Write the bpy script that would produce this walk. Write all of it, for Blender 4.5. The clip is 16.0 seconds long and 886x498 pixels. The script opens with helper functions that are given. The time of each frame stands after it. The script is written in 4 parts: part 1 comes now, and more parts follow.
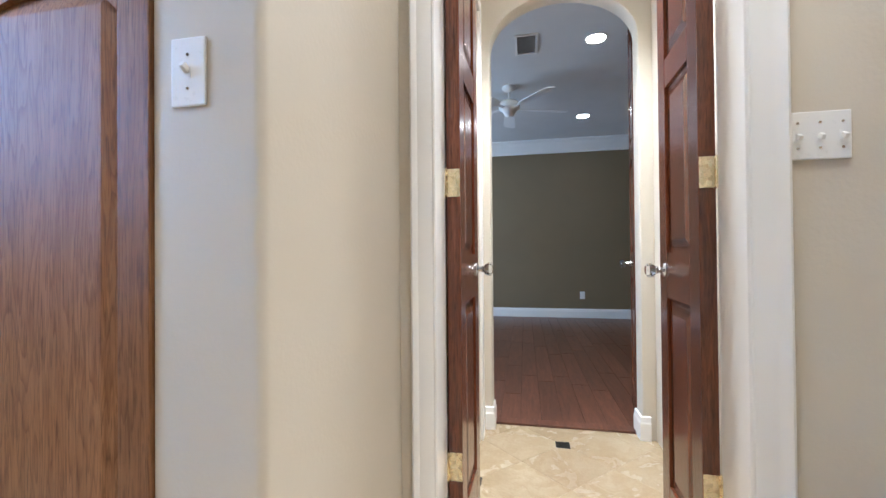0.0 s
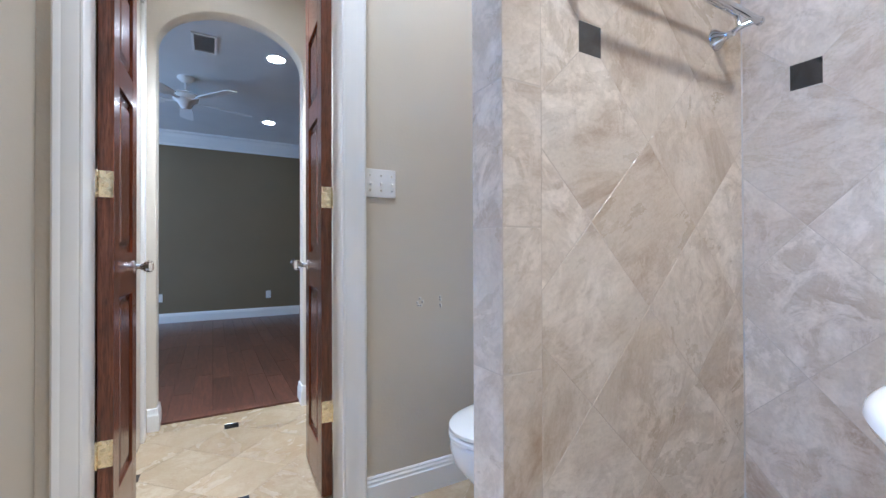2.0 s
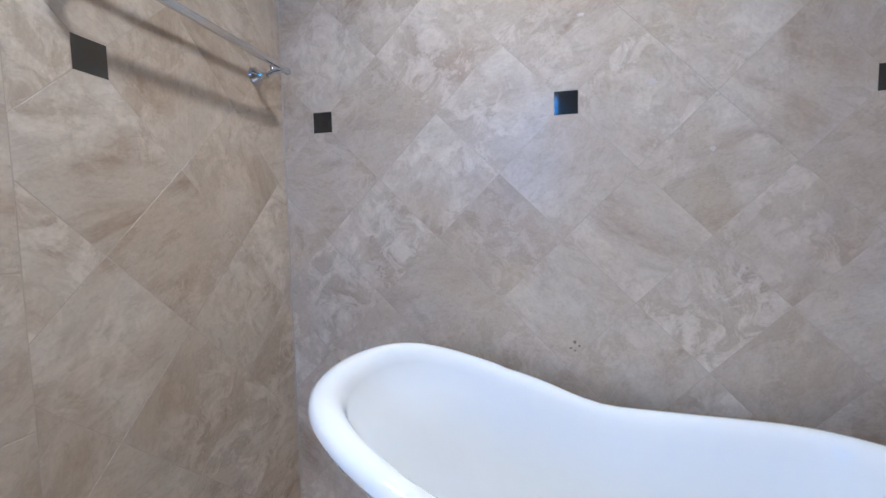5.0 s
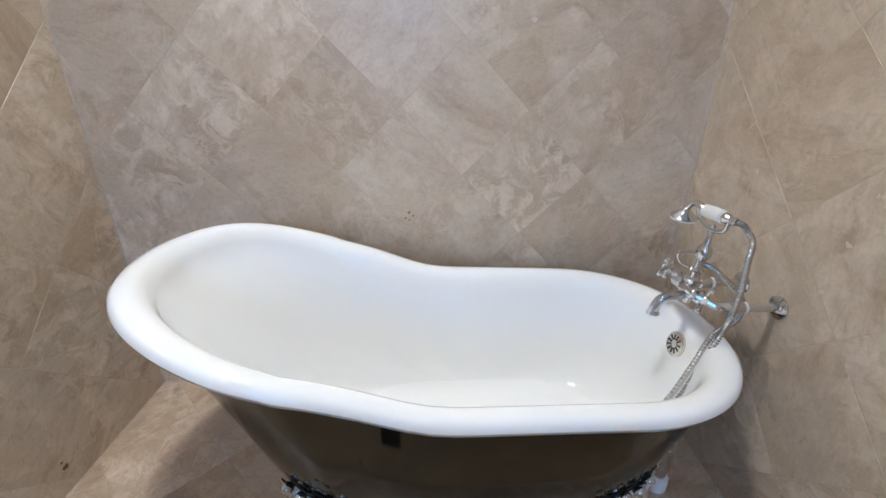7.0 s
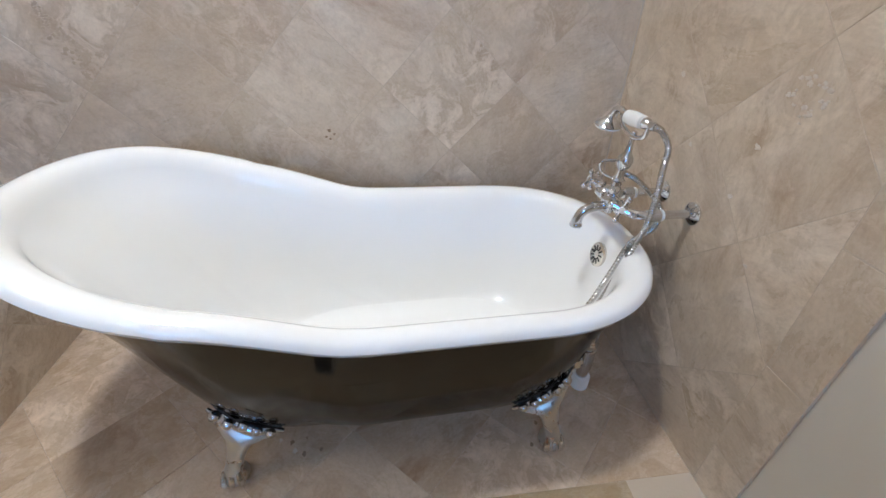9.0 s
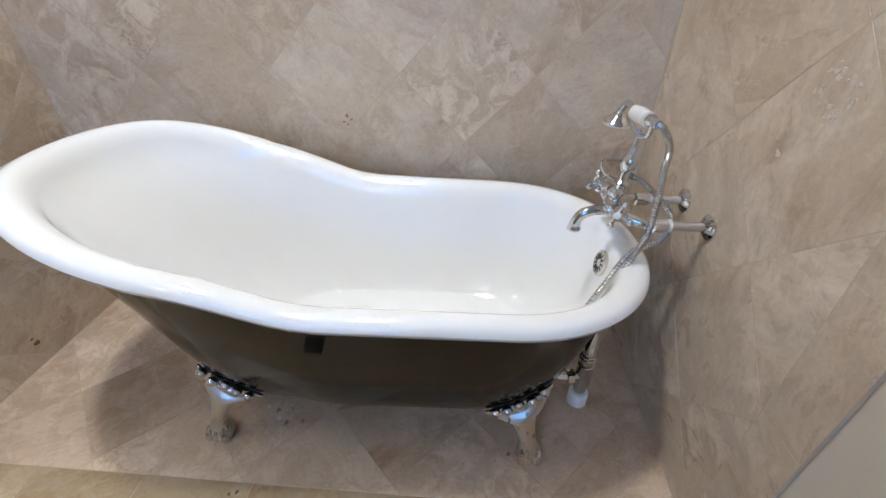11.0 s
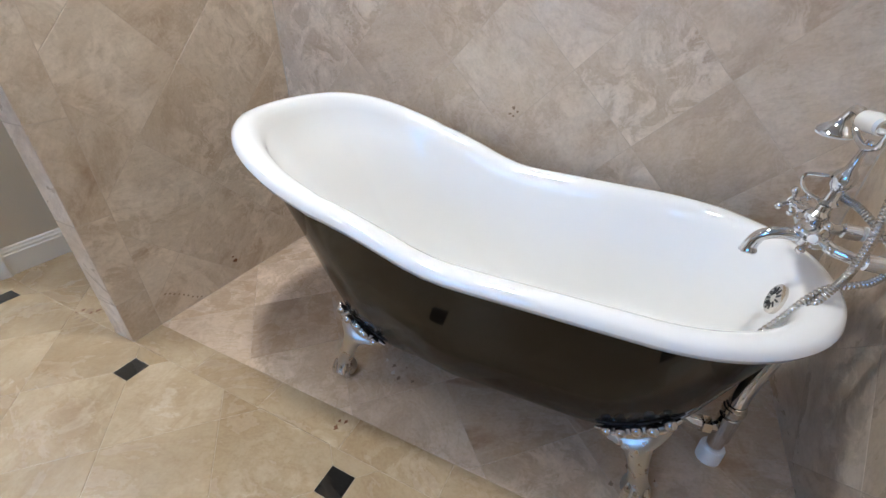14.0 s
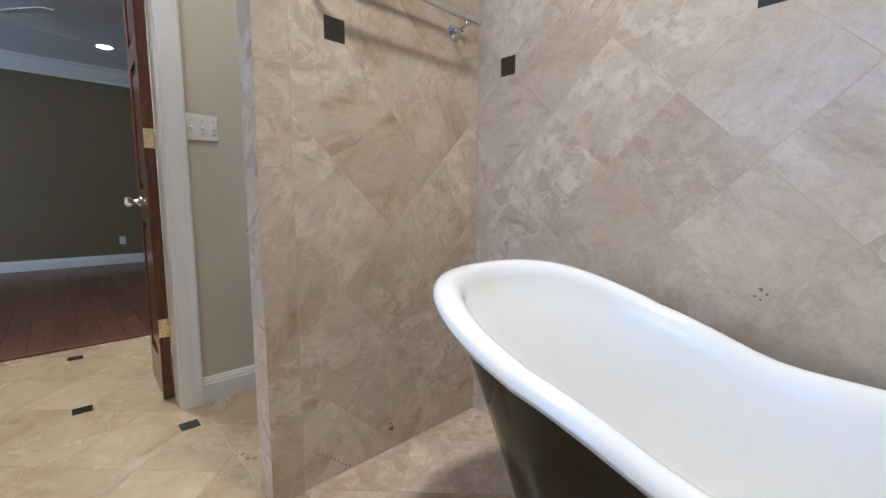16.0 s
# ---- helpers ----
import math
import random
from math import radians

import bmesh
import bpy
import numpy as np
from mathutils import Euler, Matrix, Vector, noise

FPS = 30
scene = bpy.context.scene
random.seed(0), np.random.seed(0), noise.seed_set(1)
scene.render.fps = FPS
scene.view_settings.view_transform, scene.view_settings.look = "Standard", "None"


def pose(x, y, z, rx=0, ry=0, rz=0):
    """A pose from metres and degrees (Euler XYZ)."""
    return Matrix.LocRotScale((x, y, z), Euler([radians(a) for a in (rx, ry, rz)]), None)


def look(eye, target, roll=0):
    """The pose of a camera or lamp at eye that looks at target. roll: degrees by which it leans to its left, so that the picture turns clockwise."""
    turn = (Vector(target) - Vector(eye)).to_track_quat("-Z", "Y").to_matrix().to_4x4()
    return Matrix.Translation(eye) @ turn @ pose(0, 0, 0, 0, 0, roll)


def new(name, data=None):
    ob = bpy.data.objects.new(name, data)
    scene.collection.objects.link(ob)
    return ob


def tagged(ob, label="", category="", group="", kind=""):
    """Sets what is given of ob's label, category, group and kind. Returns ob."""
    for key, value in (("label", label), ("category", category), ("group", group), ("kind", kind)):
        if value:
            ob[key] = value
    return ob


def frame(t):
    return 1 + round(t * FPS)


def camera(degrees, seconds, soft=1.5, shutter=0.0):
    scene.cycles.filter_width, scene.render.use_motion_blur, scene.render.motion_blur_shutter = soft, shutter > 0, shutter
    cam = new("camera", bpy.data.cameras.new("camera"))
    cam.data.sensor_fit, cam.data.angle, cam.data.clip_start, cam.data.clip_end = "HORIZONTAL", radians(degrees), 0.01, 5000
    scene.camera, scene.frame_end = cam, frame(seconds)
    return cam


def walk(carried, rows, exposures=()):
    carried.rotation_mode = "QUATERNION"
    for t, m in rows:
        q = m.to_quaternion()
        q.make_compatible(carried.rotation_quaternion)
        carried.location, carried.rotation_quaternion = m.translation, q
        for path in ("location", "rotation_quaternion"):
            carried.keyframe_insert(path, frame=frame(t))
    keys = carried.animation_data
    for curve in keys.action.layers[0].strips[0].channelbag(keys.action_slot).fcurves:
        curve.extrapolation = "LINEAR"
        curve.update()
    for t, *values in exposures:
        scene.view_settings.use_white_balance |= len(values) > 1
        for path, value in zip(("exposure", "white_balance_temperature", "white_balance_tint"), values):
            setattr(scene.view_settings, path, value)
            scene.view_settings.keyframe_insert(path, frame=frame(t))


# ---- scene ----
cam = camera(94.2, 16.0)
PATH = [
    (0, (1.846, 1.307, 1.026), (1.456, 3.269, 1.045), -0.5),
    (0.5, (1.817, 1.154, 1.004), (1.857, 3.154, 1.031), -0.3),
    (1, (1.822, 1.045, 1.003), (2.274, 2.993, 1.034), -0.1),
    (1.5, (1.877, 0.941, 1.0), (2.595, 2.807, 1.03), -0.1),
    (2, (1.936, 0.855, 1.018), (2.912, 2.6, 1.032), -0.2),
    (2.5, (1.985, 0.799, 1.023), (3.185, 2.399, 1.037), 0.1),
    (3, (2.047, 0.788, 1.027), (3.493, 2.17, 1.043), 0.1),
    (3.5, (2.054, 0.731, 1.064), (3.751, 1.789, 1.099), 0.0),
    (4, (2.049, 0.664, 1.138), (3.886, 1.453, 1.175), 0.0),
    (4.2, (2.035, 0.662, 1.143), (3.923, 1.319, 1.198), -0.1),
    (6.3, (1.984, 0.43, 1.197), (3.913, 0.56, 0.685), 0.4),
    (6.5, (1.987, 0.423, 1.204), (3.893, 0.496, 0.605), 0.4),
    (7, (1.992, 0.396, 1.2), (3.829, 0.35, 0.409), 0.45),
    (7.5, (1.997, 0.365, 1.184), (3.746, 0.233, 0.224), 0.5),
    (8, (2.0, 0.335, 1.167), (3.675, 0.146, 0.09), 0.6),
    (8.5, (2.018, 0.309, 1.163), (3.67, 0.085, 0.058), 0.7),
    (10.8, (2.022, 0.089, 1.145), (3.684, 0.156, 0.035), 0.1),
    (11, (2.024, 0.057, 1.137), (3.68, 0.183, 0.023), 0.0),
    (11.5, (2.016, 0.009, 1.13), (3.66, 0.266, 0.021), 0.0),
    (12, (2.005, -0.014, 1.116), (3.633, 0.336, 0.009), -0.1),
    (12.5, (1.997, -0.011, 1.111), (3.605, 0.433, 0.007), 0.1),
    (13, (1.984, 0.004, 1.101), (3.568, 0.534, 0.0), 0.2),
    (13.5, (1.976, 0.018, 1.082), (3.525, 0.648, -0.014), 0.3),
    (14, (1.96, 0.052, 1.061), (3.495, 0.804, 0.022), 0.5),
    (14.5, (1.939, 0.099, 1.009), (3.473, 1.031, 0.129), 0.5),
    (15, (1.938, 0.143, 0.989), (3.448, 1.259, 0.298), 0.4),
    (15.5, (1.964, 0.185, 0.987), (3.417, 1.473, 0.512), 0.3),
    (16, (2.011, 0.276, 0.978), (3.371, 1.722, 0.739), 0.3),
]
EXPOSURES = [(0.0, 0.92, 5400, 7), (1.0, 0.84, 5020, 7), (2.0, 0.68, 4820, 8), (4.0, 0.15, 4680, 9), (6.5, 0.02, 5380, 6.5), (8.5, 0.10, 5500, 7), (11.0, 0.10, 5500, 7), (12.5, 0.22, 5500, 7), (16.0, 0.14, 5480, 7)]
walk(cam, [(t, look(eye, target, roll)) for t, eye, target, roll in PATH], EXPOSURES)

# ---- world, daylight and lamps ----
world = bpy.data.worlds.new("sky")
scene.world = world
world.use_nodes = True
wn = world.node_tree
sky = wn.nodes.new("ShaderNodeTexSky")
sky.sky_type, sky.sun_disc = "NISHITA", False
sky.sun_elevation, sky.sun_rotation = radians(35), radians(200)
wn.links.new(sky.outputs[0], wn.nodes["Background"].inputs[0])
wn.nodes["Background"].inputs[1].default_value = 0.1
sun = new("sun", bpy.data.lights.new("sun", "SUN"))
sun.data.energy, sun.data.angle, sun.data.color = 2.0, radians(0.5), (1, 0.95, 0.88)
sun.matrix_world = look((0, 0, 10), (-3, 5, 3))

WARM = (1.0, 0.895, 0.765)
COOL = (0.74, 0.77, 1.0)


def area(name, at, to, w, h, watts, colour, spread=180):
    ob = new(name, bpy.data.lights.new(name, "AREA"))
    ob.data.shape, ob.data.size, ob.data.size_y = "RECTANGLE", w, h
    ob.data.energy, ob.data.color, ob.data.spread = watts, colour, radians(spread)
    ob.matrix_world = look(at, to)
    return ob


def can_lamp(x, y, z, watts, colour=WARM):
    ob = new("can_lamp", bpy.data.lights.new("can_lamp", "SPOT"))
    ob.data.energy, ob.data.color, ob.data.shadow_soft_size = watts, colour, 0.13
    ob.data.spot_size, ob.data.spot_blend = radians(114), 1.0
    ob.location = (x, y, z)
    return ob


# ceiling unseen: first can set from the towel bar's shadow, others added as fill
BATH_CANS = ((2.72, 0.60), (2.15, 2.05), (0.55, 1.10), (1.95, -0.9), (2.95, 2.03))
CEIL = 3.0
for (cx_, cy_), power in zip(BATH_CANS, (168, 54, 62, 34, 34)):
    can_lamp(cx_, cy_, CEIL - 0.03, power)
can_lamp(2.06, 3.2, 2.70, 190, (1.0, 0.94, 0.86))
BED_CANS = ((2.44, 4.86), (2.6, 6.87), (0.7, 4.86), (0.7, 6.87))
BED_CEIL = 2.78
for cx_, cy_ in BED_CANS:
    can_lamp(cx_, cy_, BED_CEIL - 0.03, 13)
area("window_daylight", (-1.33, 0.87, 2.15), (1.0, 0.70, 1.75), 1.0, 1.3, 29, COOL)
area("bedroom_daylight", (-1.85, 6.0, 1.5), (0, 6.0, 1.4), 2.2, 1.5, 56, (0.78, 0.88, 1.0))

# ---- materials ----


def material(name, colour=(0.8, 0.8, 0.8), rough=0.5, metal=0.0, **more):
    m = bpy.data.materials.new(name)
    m.use_nodes = True
    b = m.node_tree.nodes["Principled BSDF"]
    b.inputs["Base Color"].default_value = (*colour, 1)
    b.inputs["Roughness"].default_value = rough
    b.inputs["Metallic"].default_value = metal
    for key, value in more.items():
        b.inputs[key.replace("_", " ")].default_value = value
    return m


def nodes_of(m):
    t = m.node_tree
    return t, t.nodes["Principled BSDF"], t.nodes.new, t.links.new


def ramp(add, stops):
    r = add("ShaderNodeValToRGB")
    el = r.color_ramp.elements
    while len(el) < len(stops):
        el.new(0.5)
    for e, (p, c) in zip(el, stops):
        e.position, e.color = p, (*c, 1) if len(c) == 3 else c
    return r


def noise_tex(add, link, vec, scale, detail=4, rough=0.55, dist=0.0):
    n = add("ShaderNodeTexNoise")
    n.inputs["Scale"].default_value, n.inputs["Detail"].default_value = scale, detail
    n.inputs["Roughness"].default_value, n.inputs["Distortion"].default_value = rough, dist
    link(vec, n.inputs["Vector"])
    return n


def mixc(add, link, fac, a, b, how="MIX"):
    n = add("ShaderNodeMix")
    n.data_type, n.blend_type = "RGBA", how
    if isinstance(fac, float):
        n.inputs[0].default_value = fac
    else:
        link(fac, n.inputs[0])
    for value, k in ((a, 6), (b, 7)):
        if isinstance(value, tuple):
            n.inputs[k].default_value = (*value, 1)
        else:
            link(value, n.inputs[k])
    return n.outputs[2]


def bump(add, link, b, height, strength, dist=0.002):
    n = add("ShaderNodeBump")
    n.inputs["Strength"].default_value, n.inputs["Distance"].default_value = strength, dist
    link(height, n.inputs["Height"])
    link(n.outputs[0], b.inputs["Normal"])


def piece_vector(add, link, spread=7.0):
    """Object coordinates, moved by each piece's own random amount."""
    co, info = add("ShaderNodeTexCoord"), add("ShaderNodeObjectInfo")
    mul = add("ShaderNodeVectorMath")
    mul.operation = "MULTIPLY_ADD"
    comb = add("ShaderNodeCombineXYZ")
    for k in range(3):
        link(info.outputs["Random"], comb.inputs[k])
    link(comb.outputs[0], mul.inputs[0])
    mul.inputs[1].default_value = (spread * 7.3, spread * 5.1, spread * 9.7)
    link(co.outputs["Object"], mul.inputs[2])
    return mul.outputs[0], info.outputs["Random"]


def scaled(add, link, value, factor, offset=0.0, fract=False):
    n = add("ShaderNodeMath")
    n.operation = "MULTIPLY_ADD"
    n.inputs[1].default_value, n.inputs[2].default_value = factor, offset
    link(value, n.inputs[0])
    if not fract:
        return n.outputs[0]
    f = add("ShaderNodeMath")
    f.operation = "FRACT"
    link(n.outputs[0], f.inputs[0])
    return f.outputs[0]


def times(add, link, a, b):
    n = add("ShaderNodeMath")
    n.operation = "MULTIPLY"
    link(a, n.inputs[0])
    link(b, n.inputs[1])
    return n.outputs[0]


def travertine(name, light, mid, dark, rough=0.28, cloudy=1.0):
    """Filled travertine: soft cream clouds, faint bedding ripples, brown pitted drifts, curdled pale fills; each tile cut from its own place."""
    m = material(name, rough=rough)
    t, b, add, link = nodes_of(m)
    moved, rnd = piece_vector(add, link)
    spin = add("ShaderNodeVectorRotate")
    spin.rotation_type = "EULER_XYZ"
    comb = add("ShaderNodeCombineXYZ")
    for k in range(3):
        link(scaled(add, link, rnd, 41.0), comb.inputs[k])
    link(comb.outputs[0], spin.inputs["Rotation"])
    link(moved, spin.inputs["Vector"])
    vec = spin.outputs[0]
    bed = add("ShaderNodeMapping")
    bed.inputs["Scale"].default_value = (1.0, 1.0, 2.6)
    link(vec, bed.inputs["Vector"])
    bedded = bed.outputs[0]
    own_brown = scaled(add, link, rnd, 17.3, 0.0, True)
    own_pale = scaled(add, link, rnd, 29.7, 0.0, True)
    # broad clouds
    big = noise_tex(add, link, vec, 2.6, 5, 0.55, 0.2)
    base = ramp(add, ((0.36, mid), (0.64, light)))
    link(big.outputs[0], base.inputs[0])
    # brown drifts along the bedding, on some tiles more than on others
    drift = noise_tex(add, link, bedded, 3.4, 9, 0.66, 0.5)
    dm = ramp(add, ((0.48, (0, 0, 0)), (0.56, (0.30, 0.30, 0.30)), (0.68, (0.85, 0.85, 0.85))))
    link(drift.outputs[0], dm.inputs[0])
    c0 = mixc(add, link, times(add, link, dm.outputs[0], scaled(add, link, own_brown, 0.60, 0.50)), base.outputs[0], dark)
    # curdled pale fill
    curd = noise_tex(add, link, vec, 12.0, 9, 0.70, 0.7)
    cm = ramp(add, ((0.46, (0, 0, 0)), (0.52, (0.50 * cloudy,) * 3), (0.64, (0.9 * cloudy,) * 3)))
    link(curd.outputs[0], cm.inputs[0])
    cover = noise_tex(add, link, vec, 3.1, 3, 0.6, 0.4)
    cv = ramp(add, ((0.38, (0, 0, 0)), (0.56, (1, 1, 1))))
    link(cover.outputs[0], cv.inputs[0])
    pale_mask = times(add, link, times(add, link, cm.outputs[0], cv.outputs[0]), scaled(add, link, own_pale, 0.6, 0.4))
    pale = tuple(min(1, c * 1.12 + 0.10) for c in light)
    c1 = mixc(add, link, pale_mask, c0, pale)
    # fine ripples and grain
    rip = noise_tex(add, link, bedded, 24, 5, 0.6, 1.6)
    rr_ = ramp(add, ((0.36, (0.93, 0.915, 0.90)), (0.56, (1, 1, 1))))
    link(rip.outputs[0], rr_.inputs[0])
    c2 = mixc(add, link, 1.0, c1, rr_.outputs[0], "MULTIPLY")
    fine = noise_tex(add, link, vec, 110, 4, 0.6)
    fr = ramp(add, ((0.32, (0.93, 0.92, 0.91)), (0.58, (1, 1, 1))))
    link(fine.outputs[0], fr.inputs[0])
    c3 = mixc(add, link, 1.0, c2, fr.outputs[0], "MULTIPLY")
    # pits
    pit = noise_tex(add, link, bedded, 34, 4, 0.6, 0.6)
    pr = ramp(add, ((0.70, (0, 0, 0)), (0.75, (0.65, 0.65, 0.65))))
    link(pit.outputs[0], pr.inputs[0])
    c4 = mixc(add, link, times(add, link, pr.outputs[0], dm.outputs[0]), c3, tuple(c * 0.7 for c in dark))
    tone = ramp(add, ((0.0, (0.91, 0.885, 0.86)), (0.25, (0.965, 0.95, 0.935)), (0.6, (1.0, 1.0, 1.0)), (1.0, (1.07, 1.07, 1.075))))
    link(scaled(add, link, rnd, 53.1, 0.0, True), tone.inputs[0])
    link(mixc(add, link, 1.0, c4, tone.outputs[0], "MULTIPLY"), b.inputs["Base Color"])
    ro = ramp(add, ((0.4, (rough - 0.03,) * 3), (0.75, (rough + 0.15,) * 3)))
    link(drift.outputs[0], ro.inputs[0])
    link(ro.outputs[0], b.inputs["Roughness"])
    bump(add, link, b, pit.outputs[0], 0.07, 0.0012)
    return m


def paint(name, colour, rough=0.55, orange_peel=0.25, scale=110):
    m = material(name, colour, rough)
    t, b, add, link = nodes_of(m)
    co = add("ShaderNodeTexCoord")
    big = noise_tex(add, link, co.outputs["Object"], 1.7, 3)
    r = ramp(add, ((0.3, tuple(c * 0.95 for c in colour)), (0.7, tuple(min(1, c * 1.03) for c in colour))))
    link(big.outputs[0], r.inputs[0])
    link(r.outputs[0], b.inputs["Base Color"])
    fine = noise_tex(add, link, co.outputs["Object"], scale, 2, 0.5)
    bump(add, link, b, fine.outputs[0], orange_peel, 0.002)
    return m


def wood(name, light, dark, rough=0.35, along="z", scale=1.0, stretch=14.0, coat=0.0, rings_=0.0):
    m = material(name, rough=rough, Coat_Weight=coat, Coat_Roughness=0.15)
    t, b, add, link = nodes_of(m)
    vec, rnd = piece_vector(add, link, 1.0)
    mp = add("ShaderNodeMapping")
    k = [stretch * scale] * 3
    k["xyz".index(along)] = 1.0 * scale
    mp.inputs["Scale"].default_value = k
    link(vec, mp.inputs["Vector"])
    grain = noise_tex(add, link, mp.outputs[0], 2.2, 8, 0.68, 1.3)
    r = ramp(add, ((0.32, dark), (0.52, tuple((a + c) / 2 for a, c in zip(light, dark))), (0.68, light)))
    link(grain.outputs[0], r.inputs[0])
    pores = noise_tex(add, link, mp.outputs[0], 14, 4, 0.6)
    pr = ramp(add, ((0.36, (0.62, 0.6, 0.58)), (0.5, (1, 1, 1))))
    link(pores.outputs[0], pr.inputs[0])
    c = mixc(add, link, 1.0, r.outputs[0], pr.outputs[0], "MULTIPLY")
    if rings_:
        flow = noise_tex(add, link, mp.outputs[0], 0.55, 3, 0.5, 0.4)
        times = add("ShaderNodeMath")
        times.operation, times.inputs[1].default_value = "MULTIPLY", 26.0
        link(flow.outputs[0], times.inputs[0])
        frac = add("ShaderNodeMath")
        frac.operation = "FRACT"
        link(times.outputs[0], frac.inputs[0])
        line = ramp(add, ((0.0, (0.60, 0.52, 0.46)), (0.16, (0.80, 0.76, 0.72)), (0.40, (1, 1, 1)), (0.93, (1, 1, 1)), (1.0, (0.62, 0.55, 0.49))))
        link(frac.outputs[0], line.inputs[0])
        c = mixc(add, link, rings_, c, mixc(add, link, 1.0, c, line.outputs[0], "MULTIPLY"))
    tone = ramp(add, ((0.0, (0.78, 0.76, 0.74)), (1.0, (1.1, 1.1, 1.1))))
    link(rnd, tone.inputs[0])
    link(mixc(add, link, 1.0, c, tone.outputs[0], "MULTIPLY"), b.inputs["Base Color"])
    bump(add, link, b, pores.outputs[0], 0.15, 0.001)
    return m


def scuffed(name, colour, rough, metal=0.0, amount=0.1, scale=30, **more):
    m = material(name, colour, rough, metal, **more)
    t, b, add, link = nodes_of(m)
    co = add("ShaderNodeTexCoord")
    n = noise_tex(add, link, co.outputs["Object"], scale, 5, 0.6)
    r = ramp(add, ((0.35, (max(0.02, rough - amount * 0.4),) * 3), (0.7, (rough + amount,) * 3)))
    link(n.outputs[0], r.inputs[0])
    link(r.outputs[0], b.inputs["Roughness"])
    return m


def glowing(name, colour, strength):
    m = material(name, colour, 0.5)
    b = m.node_tree.nodes["Principled BSDF"]
    b.inputs["Emission Color"].default_value = (*colour, 1)
    b.inputs["Emission Strength"].default_value = strength
    return m


TRAV = travertine("travertine_wall", (0.640, 0.545, 0.425), (0.555, 0.452, 0.330), (0.36, 0.250, 0.155), 0.30)
TRAV_FLOOR = travertine("travertine_floor", (0.42, 0.33, 0.21), (0.36, 0.27, 0.16), (0.26, 0.17, 0.092), 0.22, 0.6)
# pan stone like the wall's, with warm bounce light mixed into its colour
TRAV_PAN = travertine("travertine_pan", (0.60, 0.475, 0.345), (0.52, 0.395, 0.268), (0.34, 0.22, 0.13), 0.26)
GROUT = paint("grout", (0.54, 0.45, 0.345), 0.9)
GRANITE = scuffed("black_granite", (0.012, 0.012, 0.012), 0.05, 0, 0.05, 60, Specular_IOR_Level=1.0)
WALL = paint("beige_wall_paint", (0.605, 0.545, 0.445), 0.5, 0.3, 90)
OLIVE = paint("olive_wall_paint", (0.192, 0.145, 0.082), 0.6, 0.3, 60)
TRIM = paint("white_trim_paint", (0.83, 0.81, 0.77), 0.28, 0.04, 60)
CEILING = paint("ceiling_paint", (0.72, 0.71, 0.68), 0.8, 0.4, 60)
OAK = wood("oak", (0.37, 0.178, 0.070), (0.235, 0.102, 0.036), 0.5, "z", 1.3, 16, 0.0, 0.8)
MAHOGANY = wood("mahogany", (0.20, 0.060, 0.024), (0.075, 0.022, 0.010), 0.26, "z", 1.4, 14, 0.4)
PLANK = wood("plank_wood", (0.17, 0.066, 0.036), (0.070, 0.027, 0.015), 0.36, "y", 1.2, 12, 0.15)
ENAMEL = scuffed("white_enamel", (0.86, 0.86, 0.85), 0.045, 0, 0.02, 25, Coat_Weight=0.3, Coat_Roughness=0.04)
SHELL = scuffed("dark_enamel", (0.010, 0.008, 0.005), 0.07, 0, 0.08, 14, Specular_IOR_Level=0.35)
PORCELAIN = scuffed("porcelain", (0.80, 0.79, 0.75), 0.08, 0, 0.04, 25)
CHROME = scuffed("chrome", (0.66, 0.67, 0.69), 0.06, 1.0, 0.08, 40)
NICKEL = scuffed("worn_nickel", (0.66, 0.62, 0.55), 0.14, 1.0, 0.15, 40)
FOOT = scuffed("worn_chrome", (0.62, 0.60, 0.56), 0.30, 1.0, 0.12, 40)
HOSE = scuffed("hose_metal", (0.56, 0.55, 0.53), 0.20, 1.0, 0.1, 40)
BRASS = scuffed("brass", (0.86, 0.74, 0.48), 0.22, 1.0, 0.15, 60)
PLASTIC = scuffed("white_plastic", (0.80, 0.79, 0.76), 0.3, 0, 0.1, 50)
# near-black that stands in for the shade inside gaps, slots and holes
DARK = material("dark_gap", (0.02, 0.02, 0.02), 0.8)
PIT = scuffed("travertine_pit", (0.27, 0.19, 0.12), 0.7, 0, 0.1, 40)
CHIP = scuffed("travertine_fill", (0.64, 0.57, 0.49), 0.4, 0, 0.1, 40)
BROWN = paint("travertine_brown", (0.50, 0.40, 0.285), 0.45)
CAULK = paint("caulk", (0.52, 0.46, 0.39), 0.6)
RUST = scuffed("rust_stain", (0.16, 0.065, 0.02), 0.7, 0, 0.1, 40)
GLASS = material("clear_glass", (1, 1, 1), 0.02, Transmission_Weight=1.0, IOR=1.5)
BLUEGLASS = material("window_glass", (0.20, 0.62, 1.0), 0.05, Transmission_Weight=1.0, IOR=1.1)
BULB = glowing("lamp_glow", (1.0, 0.93, 0.82), 40)
LEAD = scuffed("lead_came", (0.05, 0.05, 0.055), 0.5, 1.0)
OUTSIDE = glowing("daylight_backdrop", (0.25, 0.64, 1.0), 1.0)

# ---- mesh helpers ----


def mesh_of(name, bm, mat, smooth=False):
    me = bpy.data.meshes.new(name)
    bmesh.ops.recalc_face_normals(bm, faces=bm.faces)
    bm.to_mesh(me)
    bm.free()
    me.materials.append(mat)
    if smooth:
        me.shade_smooth()
        me.set_sharp_from_angle(angle=radians(38))
    return me


